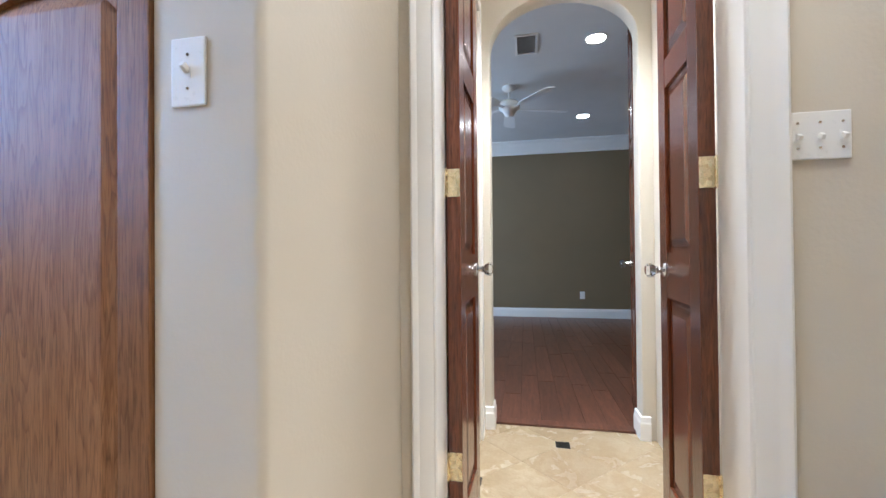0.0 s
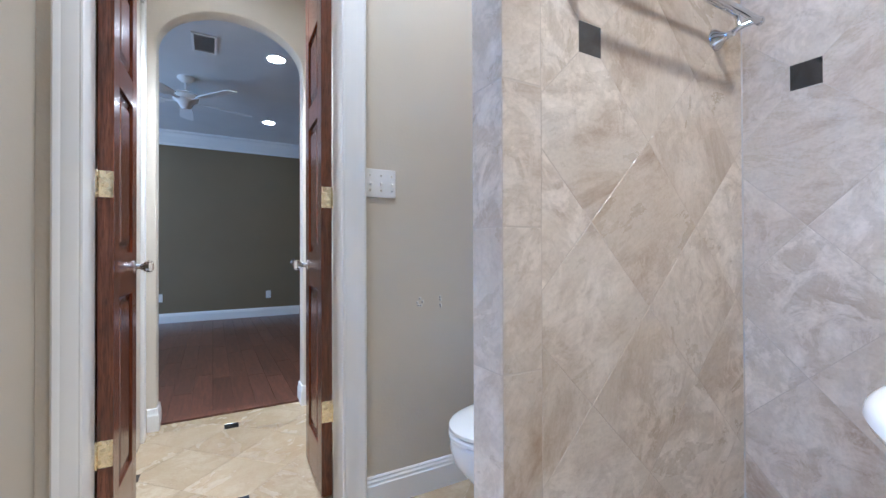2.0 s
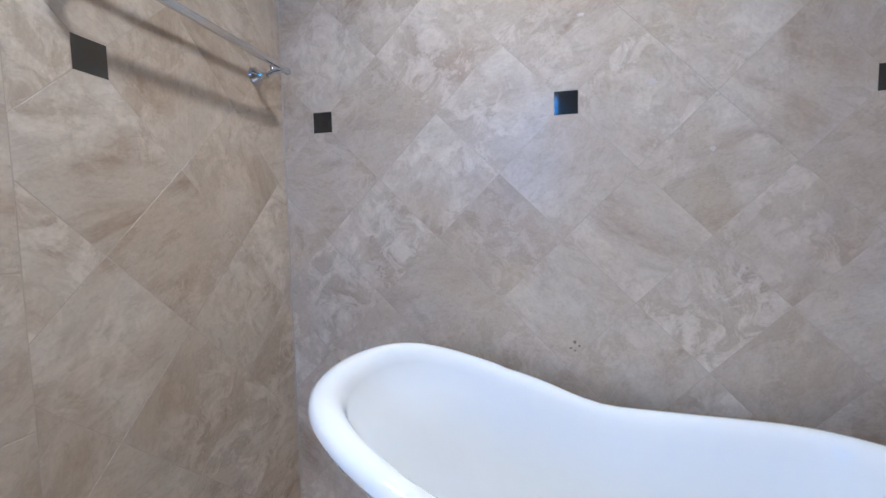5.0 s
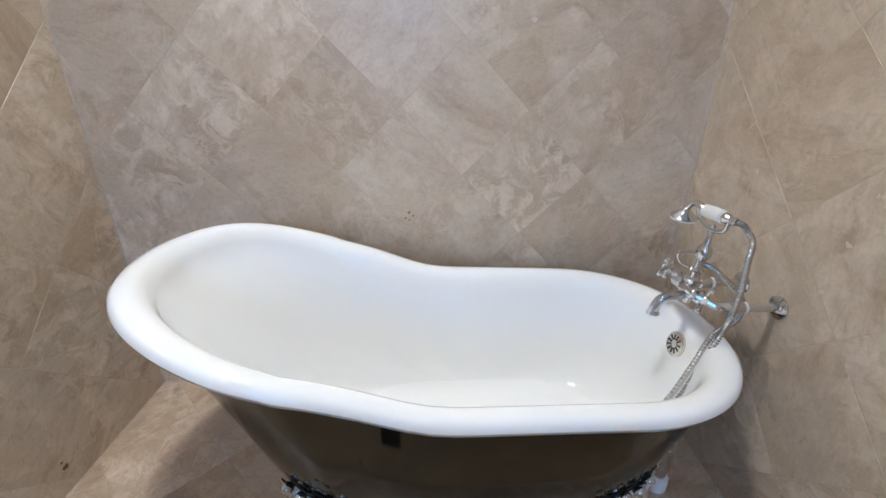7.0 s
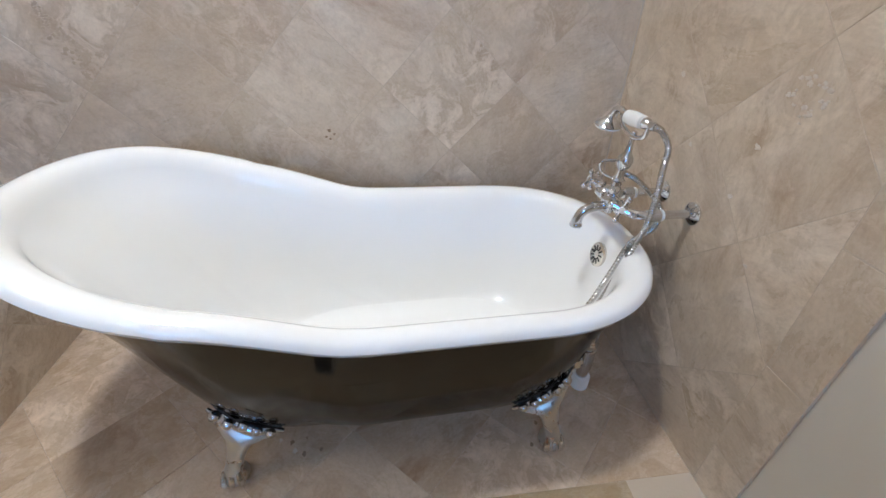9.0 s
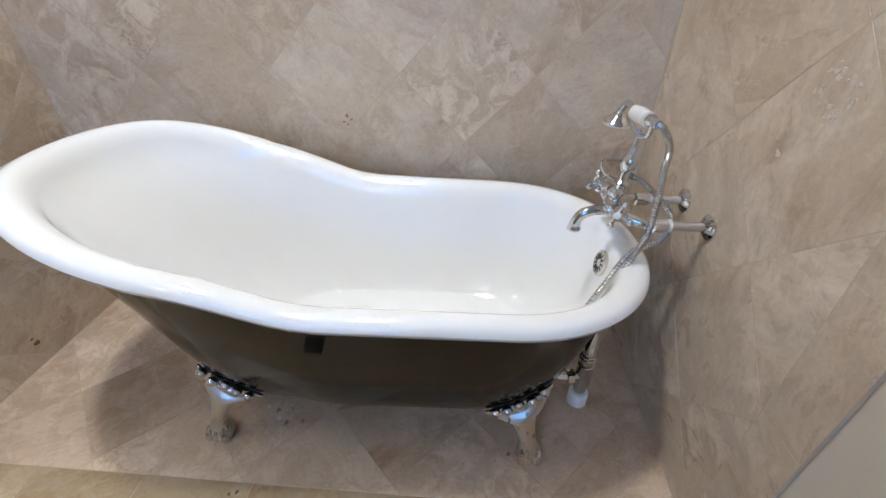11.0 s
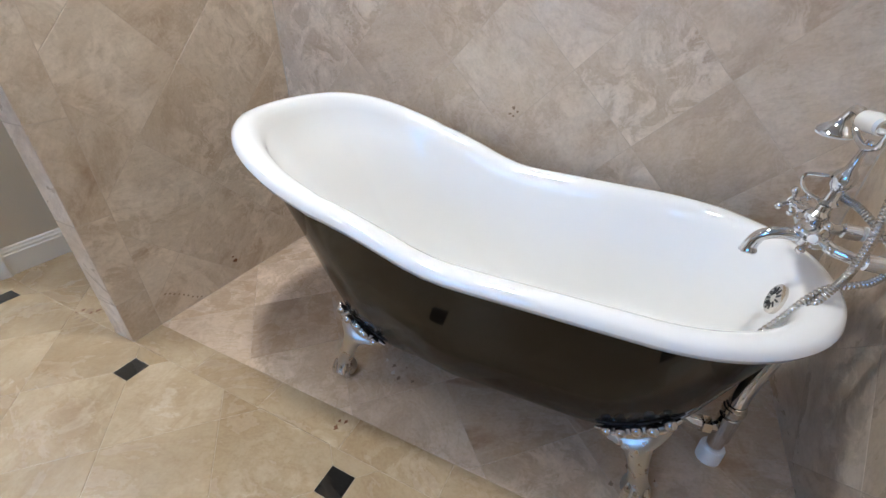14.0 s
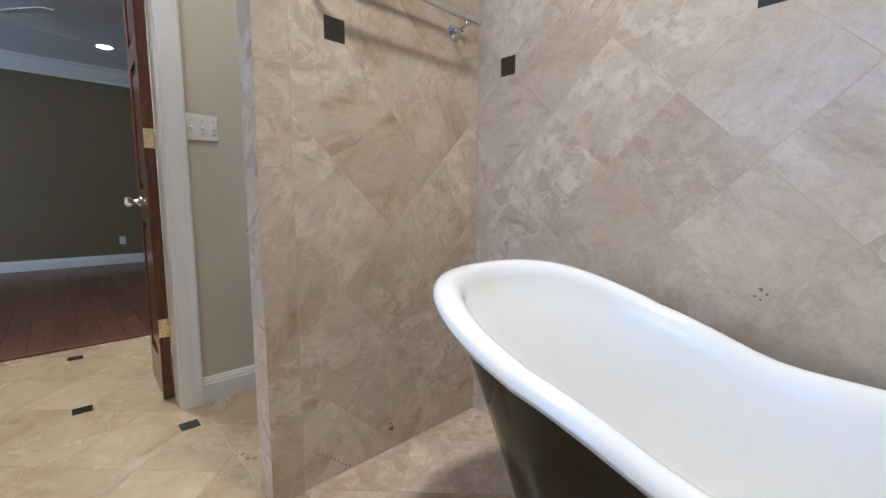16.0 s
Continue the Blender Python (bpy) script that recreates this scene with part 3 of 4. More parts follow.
def bathtub():
    t = thing("bathtub", "white enamel slipper clawfoot bathtub with glossy dark outside", "bathtub", (TCX, 0.38, 0))
    c = Vector(t.location)

    def P(pname, bm, mat, label="", smooth=True, parent=t):
        bmesh.ops.translate(bm, verts=bm.verts, vec=-c)
        return part(pname, bm, mat, parent, label, smooth)

    bm = bmesh.new()
    loops = [tub_ring(a, b) for a, b in ((0.030, -0.026), (0.014, -0.026), (0.004, -0.018), (0.0, -0.006), (0.003, 0.007), (0.012, 0.016), (0.026, 0.020), (0.040, 0.018), (0.053, 0.009), (0.0625, -0.008), (0.0695, -0.030), (0.0735, -0.056))]
    top, low = loops[-1], tub_floor_ring(0.20, -0.13, 0.66, 0.20)
    for s in (0.1, 0.2, 0.3, 0.4, 0.5, 0.6, 0.7, 0.8, 0.87, 0.93, 0.97, 0.99, 1.0):
        loops.append(blend(top, low, 0.38 * s + 0.37 * s**5 + 0.25 * (1 - math.sqrt(max(0, 1 - s**6))), s))
    for f in (0.7, 0.35):
        loops.append(tub_floor_ring(0.20 * f, 0.265 - 0.395 * f, 0.265 + 0.395 * f, 0.197))
    rings(bm, loops, caps=(False, True))
    basin_loops = loops
    P("basin", bm, ENAMEL, "white enamel basin with a rolled rim")
    bm = bmesh.new()
    top = tub_ring(0.030, -0.024)
    low = tub_floor_ring(0.165, -0.106, 0.761, 0.118, 4.0)
    loops = [top]
    for s in (0.1, 0.2, 0.3, 0.4, 0.5, 0.6, 0.7, 0.78, 0.85, 0.91, 0.96, 0.99, 1.0):
        turn_in = 1 - math.sqrt(max(0, 1 - s**5))
        ends = blend(top, low, 0.68 * s - 0.40 * s**4 + 0.72 * turn_in, s)
        sides = blend(top, low, 0.34 * s + 0.66 * turn_in, s)
        loops.append([b_.lerp(a_, abs(n.y)) for a_, b_, n in zip(ends, sides, TUBN)])
    loops.append(tub_floor_ring(0.13, -0.02, 0.66, 0.115, 4.0))
    rings(bm, loops, caps=(False, True))
    P("outer_shell", bm, SHELL, "glossy dark enamel shell")
    # overflow plate on the foot end
    wall = sorted(((p.x - 2.955) ** 2 + (p.z - 0.487) ** 2, p.y) for loop in basin_loops for p in loop if p.y < 0.0)[:3]
    o, nrm = Vector((2.955, sum(y for d, y in wall) / 3 + 0.004, 0.487)), Vector((0, 0.97, 0.22)).normalized()
    bm = bmesh.new()
    lathe(bm, o, nrm, [(-0.008, 0.036), (0.003, 0.036), (0.006, 0.032), (0.006, 0.01), (0.008, 0.006), (0.008, 0.001)], 28)
    plate = P("overflow_plate", bm, NICKEL, "round nickel overflow plate with slots")
    turn = Vector((0, 0, 1)).rotation_difference(nrm).to_matrix()
    # slots are dark blocks on the plate, their inner shade put into the colour
    bm = bmesh.new()
    for k in range(11):
        a = 2 * math.pi * k / 11
        m = Matrix.Translation(o + nrm * 0.0066) @ turn.to_4x4() @ Matrix.Rotation(a, 4, "Z")
        r = bmesh.ops.create_cube(bm, size=1, matrix=m @ Matrix.Translation((0.020, 0, 0)) @ Matrix.Diagonal((0.016, 0.0042, 0.0010, 1)))
    P("slot", bm, DARK, "dark slots", False)
    # claw feet: a beaded bracket that hugs the shell and climbs towards the tub's end, a leg, a ball under toes
    def shell_x(y, z, side):
        near = sorted(((p.y - y) ** 2 + (p.z - z) ** 2, p.x) for loop in loops for p in loop if (p.x - TCX) * side > 0)[:4]
        ws = [1 / (d + 1e-6) for d, x in near]
        return sum(w * x for w, (d, x) in zip(ws, near)) / sum(ws)

    for toe_y, in_y, in_z, out_y, out_z in ((0.757, 0.605, 0.186, 0.785, 0.262), (-0.132, -0.005, 0.186, -0.172, 0.272)):
        for side in (-1, 1):
            def on(f, lift, drop=0.0):
                y = in_y + (out_y - in_y) * f
                z = in_z + (out_z - in_z) * (0.55 * f + 0.45 * f * f) - drop
                return Vector((shell_x(y, z, side) + side * lift, y, z))

            fs = [k / 10 for k in range(11)]
            bm = tube(bmesh.new(), [on(f, 0.013, 0.016) for f in fs], [0.005, 0.009, 0.013, 0.016, 0.018, 0.018, 0.018, 0.016, 0.013, 0.009, 0.005], 14)
            P("foot_plate", bm, CHROME)
            # near-black tube painted in for the shade between bracket and shell
            P("foot_rim", tube(bmesh.new(), [on(f, 0.002, -0.010) for f in fs], 0.0024, 8), DARK, "painted shade line in the gap over the bracket")
            for f in (0.14, 0.32, 0.50, 0.68, 0.86):
                P("bead", ball(bmesh.new(), on(f, 0.020, 0.001), 0.013 + 0.003 * f), CHROME)
            top, toe = on(0.55, 0.0, 0.022), Vector((TCX + side * 0.248, toe_y, 0))
            across = (on(0.85, 0.0) - on(0.15, 0.0)).normalized()
            ankle = Vector((toe.x, toe.y, 0.050))
            sections = []
            for f, wide, deep in ((-0.12, 0.070, 0.010), (0.0, 0.078, 0.019), (0.06, 0.071, 0.025), (0.13, 0.055, 0.029), (0.20, 0.040, 0.028), (0.28, 0.031, 0.026), (0.45, 0.025, 0.024), (0.70, 0.0225, 0.0225), (1.0, 0.026, 0.026)):
                mid = top.lerp(ankle, f) + Vector((side * (0.006 + 0.014 * math.sin(math.pi * max(0, f))), 0, 0))
                u = across.lerp(Vector((0, 1 if across.y > 0 else -1, 0)), min(1, max(0, f * 1.6))).normalized()
                sections.append([mid + u * wide * math.cos(2 * math.pi * k / 20) + Vector((side * deep * math.sin(2 * math.pi * k / 20), 0, 0)) for k in range(20)])
            for h, r, a in ((0.036, 0.034, 0.004), (0.022, 0.036, 0.005), (0.009, 0.030, 0.003), (0.0006, 0.015, 0.0)):
                sections.append([toe + Vector((side * (a + r * math.sin(2 * math.pi * k / 20)), (1 if across.y > 0 else -1) * r * math.cos(2 * math.pi * k / 20), h)) for k in range(20)])
            P("claw_foot", rings(bmesh.new(), sections, caps=(True, True)), FOOT, "worn polished metal claw foot")
            for a in (-0.018, 0.0, 0.018):
                path = [toe + Vector((side * (0.020 + 0.013 * math.sin(math.pi * 0.8 * f)), a * (1 + 0.4 * f), 0.062 - 0.056 * f)) for f in (0, 0.3, 0.6, 0.85, 1.0)]
                P("toe", tube(bmesh.new(), path, [0.006, 0.0095, 0.011, 0.009, 0.004], 8), CHROME)
    return t


bathtub()


def waste_pipe():
    t = thing("waste_pipe", "chrome bath waste pipe with a white floor cap", "pipe", (2.88, -0.305, 0))
    c = Vector(t.location)

    def P(n, bm, mat, label=""):
        bmesh.ops.translate(bm, verts=bm.verts, vec=-c)
        return part(n, bm, mat, t, label, True)

    px, py = 2.880, -0.305
    P("pipe", tube(bmesh.new(), path_points([(2.945, -0.335, 0.50), (2.935, -0.355, 0.46), (2.905, -0.330, 0.36), (px + 0.004, py - 0.004, 0.27), (px, py, 0.20), (px, py, 0.05)], 36), 0.0195, 18), CHROME)
    P("collar", lathe(bmesh.new(), (px, py, 0.188), (0, 0, 1), [(0, 0.020), (0.002, 0.026), (0.016, 0.026), (0.018, 0.023), (0.026, 0.023), (0.028, 0.020)]), NICKEL)
    P("tee", lathe(bmesh.new(), (px, py, 0.088), (0, 0, 1), [(0, 0.020), (0.002, 0.0245), (0.085, 0.0245), (0.088, 0.020)]), CHROME)
    P("tee_arm", tube(bmesh.new(), path_points([(px, py + 0.005, 0.122), (px - 0.012, py + 0.05, 0.126), (px - 0.016, py + 0.10, 0.130), (px - 0.010, py + 0.20, 0.135)], 16), 0.0165, 14), CHROME)
    P("nut", lathe(bmesh.new(), (px - 0.010, py + 0.044, 0.1255), Vector((-0.2, 0.97, 0.06)).normalized(), [(-0.012, 0.020), (-0.010, 0.0235), (0.010, 0.0235), (0.012, 0.020)], 6), NICKEL)
    P("floor_cap", lathe(bmesh.new(), (px, py, 0), (0, 0, 1), [(0, 0.030), (0.044, 0.030), (0.049, 0.027), (0.051, 0.021)], 24), PLASTIC, "white plastic floor cap")
    return t


waste_pipe()


def tub_filler():
    X, Y, Z = 2.952, -0.292, 0.667
    t = thing("tub_filler", "chrome wall-mounted tub filler with hand shower", "faucet", (X, Y, Z))
    c = Vector(t.location)

    def P(n, bm, mat, label="", parent=t):
        bmesh.ops.translate(bm, verts=bm.verts, vec=-c)
        return part(n, bm, mat, parent, label, True)

    # cross body, with the valves along x
    bm = bmesh.new()
    lathe(bm, (X - 0.066, Y, Z), (1, 0, 0), [(0, 0.012), (0.006, 0.017), (0.03, 0.017), (0.036, 0.013), (0.05, 0.020), (0.066, 0.024), (0.082, 0.020), (0.096, 0.013), (0.102, 0.017), (0.126, 0.017), (0.132, 0.012)])
    lathe(bm, (X, Y, Z - 0.035), (0, 0, 1), [(0, 0.012), (0.015, 0.016), (0.035, 0.021), (0.055, 0.016), (0.062, 0.020), (0.070, 0.020), (0.078, 0.012)])
    P("valve_body", bm, CHROME)
    pts = path_points([(X, Y + 0.012, Z - 0.018), (X, Y + 0.045, Z - 0.020), (X, Y + 0.072, Z - 0.032), (X, Y + 0.083, Z - 0.056), (X, Y + 0.084, Z - 0.074)], 18)
    P("spout", tube(bmesh.new(), pts, [0.013] * 12 + [0.0135, 0.014, 0.0145, 0.015, 0.016, 0.018, 0.018], 14), CHROME)
    for sx in (-1, 1):
        base = Vector((X + sx * 0.066, Y + 0.004, Z + 0.016))
        tilt = Vector((sx * 0.85, 0.5, 0.12)).normalized()
        bm = lathe(bmesh.new(), base, tilt, [(-0.012, 0.013), (0.004, 0.013), (0.01, 0.009), (0.022, 0.009), (0.026, 0.013), (0.034, 0.010), (0.038, 0.004)], 14)
        h = P("handle", bm, CHROME, "chrome cross handle")
        hub = base + tilt * 0.031
        a = tilt.cross(Vector((0, 0, 1))).normalized()
        b = a.cross(tilt)
        for d in ((a + b * 0.35).normalized(), (b - a * 0.35).normalized()):
            for s in (-1, 1):
                bm = tube(bmesh.new(), [hub, hub + d * s * 0.014, hub + d * s * 0.024], [0.0055, 0.0045, 0.0055], 8)
                ball(bm, hub + d * s * 0.030, 0.0085, (1, 1, 1), 10, 7)
                P("arm", bm, CHROME, parent=h)
        bm = lathe(bmesh.new(), hub + tilt * 0.004, tilt, [(0, 0.008), (0.004, 0.008), (0.006, 0.004)], 12)
        P("index_button", bm, PORCELAIN, "white porcelain button", h)
    # riser and cradle
    P("riser", lathe(bmesh.new(), (X, Y - 0.004, Z + 0.035), (0, -0.09, 1), [(0, 0.013), (0.018, 0.012), (0.024, 0.018), (0.030, 0.012), (0.05, 0.010), (0.062, 0.018), (0.074, 0.021), (0.086, 0.018), (0.096, 0.010), (0.12, 0.0065), (0.15, 0.0065)], 18), CHROME)
    cz = Z + 0.185
    back = Vector((0.98, 0.2, 0)).normalized()
    bm = tube(bmesh.new(), path_points([Vector((X, Y - 0.012, cz)) + back * a + Vector((0, 0, b)) for a, b in ((0.050, 0.030), (0.040, 0.006), (0.0, -0.012), (-0.036, -0.004), (-0.046, 0.026))], 20), 0.006, 10)
    P("cradle", bm, CHROME)
    bm = tube(bmesh.new(), path_points([(X, Y - 0.01, Z + 0.055), (X + 0.012, Y + 0.035, Z + 0.075), (X + 0.012, Y + 0.045, Z + 0.105), (X, Y + 0.012, Z + 0.112)], 16), 0.0035, 8)
    P("diverter_lever", bm, CHROME)
    ax = -back
    g0 = Vector((X, Y - 0.012, cz + 0.028)) + back * 0.034
    hs = P("hand_shower", tube(bmesh.new(), path_points([g0, g0 + back * 0.018 + Vector((0, 0, 0.009)), g0 + back * 0.038 + Vector((0, 0, 0.008)), g0 + back * 0.054 + Vector((0, 0, -0.012))], 14), 0.0085, 12), CHROME, "chrome hand shower with porcelain grip")
    P("grip", lathe(bmesh.new(), g0, ax, [(0, 0.010), (0.004, 0.0165), (0.03, 0.0185), (0.056, 0.0165), (0.060, 0.010)], 20), PORCELAIN, "white porcelain grip", hs)
    P("ferrule", lathe(bmesh.new(), g0 + ax * 0.060, ax, [(0, 0.011), (0.004, 0.014), (0.014, 0.013), (0.018, 0.010), (0.028, 0.009), (0.032, 0.011), (0.040, 0.0095)], 16), CHROME, "", hs)
    P("spray_head", lathe(bmesh.new(), g0 + back * 0.054 + Vector((0, 0, -0.008)), (back * 0.12 + Vector((0, 0, -1))).normalized(), [(0, 0.008), (0.008, 0.012), (0.016, 0.020), (0.024, 0.031), (0.027, 0.034), (0.031, 0.034), (0.032, 0.030)], 24), CHROME, "", hs)
    P("spray_face", lathe(bmesh.new(), g0 + back * 0.0578 + Vector((0, 0, -0.0398)), (back * 0.12 + Vector((0, 0, -1))).normalized(), [(0, 0.033), (0.003, 0.033), (0.004, 0.028)], 24), PORCELAIN, "white spray face", hs)
    # hose into the tub and back
    e = g0 + ax * 0.100
    pts = path_points([e, e + ax * 0.022 + Vector((0, 0, -0.004)), e + ax * 0.044 + Vector((0, -0.006, -0.034)), (X - 0.112, -0.332, 0.80), (X - 0.108, -0.342, 0.72), (X - 0.103, -0.343, 0.640), (X - 0.102, -0.330, 0.585), (X - 0.112, -0.292, 0.48), (X - 0.120, -0.245, 0.37), (X - 0.130, -0.180, 0.285), (X - 0.145, -0.070, 0.240), (X - 0.120, 0.000, 0.237), (X - 0.112, -0.090, 0.250), (X - 0.122, -0.210, 0.37), (X - 0.108, -0.275, 0.49), (X - 0.083, -0.328, 0.578), (X - 0.055, -0.402, 0.605), (X - 0.022, -0.425, 0.650), (X + 0.004, -0.360, 0.715), (X + 0.006, Y - 0.020, Z + 0.075)], 900)
    P("hose", tube(bmesh.new(), pts, [(0.0058, 0.0074, 0.0080, 0.0074)[i % 4] for i in range(len(pts))], 10), HOSE, "ribbed metal hose")
    # supply legs and wall flanges
    for px in (2.894, 3.032):
        bm = tube(bmesh.new(), path_points([(px, FY + 0.002, 0.644), (px, -0.43, 0.644), (px, -0.370, 0.644), (px + (X - px) * 0.25, -0.325, 0.65), (px + (X - px) * 0.62, Y - 0.006, Z)], 24), 0.0115, 14)
        leg = P("supply_leg", bm, CHROME)
        P("flange", lathe(bmesh.new(), (px, FY + 0.0005, 0.644), (0, 1, 0), [(0, 0.031), (0.004, 0.031), (0.008, 0.026), (0.011, 0.020), (0.014, 0.0135)], 26), CHROME, "", leg)
        P("union", lathe(bmesh.new(), (px, -0.405, 0.644), (0, 1, 0), [(0, 0.013), (0.003, 0.0165), (0.032, 0.0165), (0.035, 0.013)], 16), CHROME, "", leg)
        P("washer", lathe(bmesh.new(), (px, -0.411, 0.644), (0, 1, 0), [(0, 0.0155), (0.005, 0.0155)], 16), PLASTIC, "", leg)
    return t


tub_filler()


def towel_bar():
    t = thing("towel_bar", "polished chrome double towel bar on tiled wall", "towel bar", (2.94, SY, 1.645))
    c = Vector(t.location)

    def P(n, bm, mat=CHROME, parent=t):
        bmesh.ops.translate(bm, verts=bm.verts, vec=-c)
        return part(n, bm, mat, parent, "", True)

    for x in (2.645, 3.235):
        r = P("rosette", lathe(bmesh.new(), (x, SY - 0.0005, 1.642), (0, -1, 0), [(0, 0.032), (0.005, 0.031), (0.010, 0.026), (0.022, 0.015), (0.038, 0.010), (0.050, 0.009)], 28))
        P("post", tube(bmesh.new(), path_points([(x, SY - 0.045, 1.642), (x + 0.012, SY - 0.062, 1.655), (x + 0.03, SY - 0.082, 1.664), (x + 0.04, SY - 0.095, 1.664)], 14), 0.0075, 12), CHROME, r)
        P("post", tube(bmesh.new(), path_points([(x + 0.012, SY - 0.060, 1.652), (x + 0.016, SY - 0.055, 1.675), (x + 0.03, SY - 0.048, 1.70)], 10), 0.0065, 10), CHROME, r)
        P("finial", ball(bmesh.new(), (x + 0.042, SY - 0.097, 1.664), 0.0125), CHROME, r)
        P("finial", ball(bmesh.new(), (x + 0.031, SY - 0.047, 1.702), 0.0105), CHROME, r)
    P("bar", tube(bmesh.new(), [(2.687, SY - 0.097, 1.664), (3.277, SY - 0.097, 1.664)], 0.0095, 16))
    P("bar", tube(bmesh.new(), [(2.676, SY - 0.047, 1.702), (3.266, SY - 0.047, 1.702)], 0.0075, 16))
    return t


towel_bar()


def switch(name, label, x, z, w, h, y, toggles, up):
    t = thing(name, label, "light switch", (x, y, z))
    part("plate", bx((-w / 2, -0.006, -h / 2), (w / 2, -0.0005, h / 2), 0.003), PLASTIC, t)
    for k in range(toggles):
        px = (k - (toggles - 1) / 2) * 0.046
        part("toggle_slot", bx((px - 0.006, -0.0068, -0.012), (px + 0.006, -0.0055, 0.012)), PLASTIC, t)
        bm = bx((px - 0.0042, -0.022, -0.006), (px + 0.0042, -0.006, 0.006), 0.002)
        bmesh.ops.rotate(bm, verts=bm.verts, cent=(px, -0.006, 0), matrix=Matrix.Rotation(radians(-32 if up[k] else 32), 3, "X"))
        part("toggle", bm, PLASTIC, t, "white toggle")
        for s in (-1, 1):
            part("screw", lathe(bmesh.new(), (px, -0.006, s * 0.030), (0, -1, 0), [(0, 0.0032), (0.0012, 0.0028)], 10), NICKEL, t)
    return t


switch("light_switch", "single white plastic toggle switch on beige wall", 1.266, 1.350, 0.070, 0.122, LY, 1, (True,))
switch("light_switch", "three-gang white plastic toggle switch beside the door casing", 2.528, 1.295, 0.128, 0.114, DY, 3, (False, False, False))

# holes left by a removed paper holder
for mx, dots in ((2.702, ((-0.012, 0.0), (0.012, 0.002), (0, 0.016), (0.004, -0.013), (-0.007, -0.012))), (2.800, ((0, 0.018), (0.001, 0.006), (0, -0.014), (0.002, -0.022)))):
    t = thing("mounting_mark", "ragged old screw holes in beige painted wall", "screw holes", (mx, DY, 0.803))
    for dx, dz in dots:
        # dark disc on the wall in place of the hole's inner shade
        part("hole", lathe(bmesh.new(), (dx, -0.0002, dz), (0, -1, 0), [(0, 0.0042), (0.0012, 0.0034)], 7), DARK, t)
        part("chipped_edge", lathe(bmesh.new(), (dx + 0.002, -0.0001, dz + 0.001), (0, -1, 0), [(0, 0.0070), (0.0008, 0.0058)], 7), TRIM, t)

# robe hook
rh = thing("robe_hook", "small brass robe hook beside the door casing", "hook", (1.492, DY, 1.815))
part("hook_plate", bx((-0.011, -0.006, -0.02), (0.011, -0.0005, 0.025), 0.003), BRASS, rh)
part("hook_arm", tube(bmesh.new(), path_points([(0, -0.005, -0.005), (0, -0.03, -0.018), (0, -0.045, -0.010), (0, -0.048, 0.008)], 14), 0.004, 10), BRASS, rh, smooth=True)


# ---- doors ----
def knob(t, x, y, z, sx):
    k = part("door_knob", lathe(bmesh.new(), (x, y, z), (sx, 0, 0), [(0, 0.026), (0.004, 0.026), (0.008, 0.020), (0.010, 0.011), (0.022, 0.010), (0.026, 0.014), (0.030, 0.014)], 22), CHROME, t, "chrome rose", True)
    part("glass_ball", lathe(bmesh.new(), (x + sx * 0.030, y, z), (sx, 0, 0), [(0, 0.012), (0.006, 0.020), (0.016, 0.0255), (0.028, 0.024), (0.034, 0.017), (0.036, 0.006)], 10), GLASS, k, "faceted clear glass knob", False)


def door_leaf(name, label, at, angle, sx, width, height, arched=False):
    """A leaf from its hinge, running along local +y; sx: the side of the face with the hinge plates seen."""
    t = thing(name, label, "door", at)
    t.rotation_euler = (0, 0, radians(angle))
    th = 0.044

    def top(y):
        if not arched:
            return height
        return 2.18 + (height - 2.18) * math.sin(math.pi / 2 * min(1, max(0, y / width)))

    st, x0, x1 = 0.080, 0.0, th
    part("stile", bx((x0, 0, 0.012), (x1, st, top(0) if not arched else top(st * 0.5)), 0.0025), MAHOGANY, t)
    part("stile", bx((x0, width - st, 0.012), (x1, width, top(width)), 0.0025), MAHOGANY, t)
    rails = ((0.012, 0.20), (0.86, 1.02), (1.60, 1.70), (2.02, 2.30 if arched else height))
    for lo, hi in rails:
        part("rail", bx((x0 + 0.0005, st + 0.0005, lo), (x1 - 0.0005, width - st - 0.0005, hi), 0.0025), MAHOGANY, t)
    for (a, b), (c, d) in zip(rails, rails[1:]):
        lo, hi = b, c
        bm = bmesh.new()
        y0, y1 = st, width - st
        loops = []
        for inset, dep in ((0.0, 0.010), (0.012, 0.012), (0.020, 0.012), (0.045, 0.004), (0.05, 0.0035)):
            loops.append([(x0 + dep, y0 + inset, lo + inset), (x0 + dep, y1 - inset, lo + inset), (x0 + dep, y1 - inset, hi - inset), (x0 + dep, y0 + inset, hi - inset)])
        back = [[(th - p[0], p[1], p[2]) for p in loop] for loop in loops]
        rings(bm, back[::-1] + loops, caps=(True, True))
        part("panel", bm, MAHOGANY, t, "raised panel")
    return t


def hinge(t, side, z):
    """Hinge plate on the leaf's hinge edge, with its knuckle."""
    h = part("hinge", bx((0.001, -0.0028, z - 0.044), (0.043, -0.0003, z + 0.044), 0.001), BRASS, t, "polished brass hinge")
    xk = -0.002 if side > 0 else 0.046
    part("knuckle", lathe(bmesh.new(), (xk, -0.005, z - 0.046), (0, 0, 1), [(0, 0.004), (0.003, 0.006), (0.089, 0.006), (0.092, 0.004)], 10), BRASS, h, smooth=True)
    for dz, dx in ((-0.03, 0.028), (0, 0.014), (0.03, 0.028)):
        part("screw", lathe(bmesh.new(), (dx, -0.0028, z + dz), (0, -1, 0), [(0, 0.0038), (0.001, 0.0034)], 8), BRASS, h)


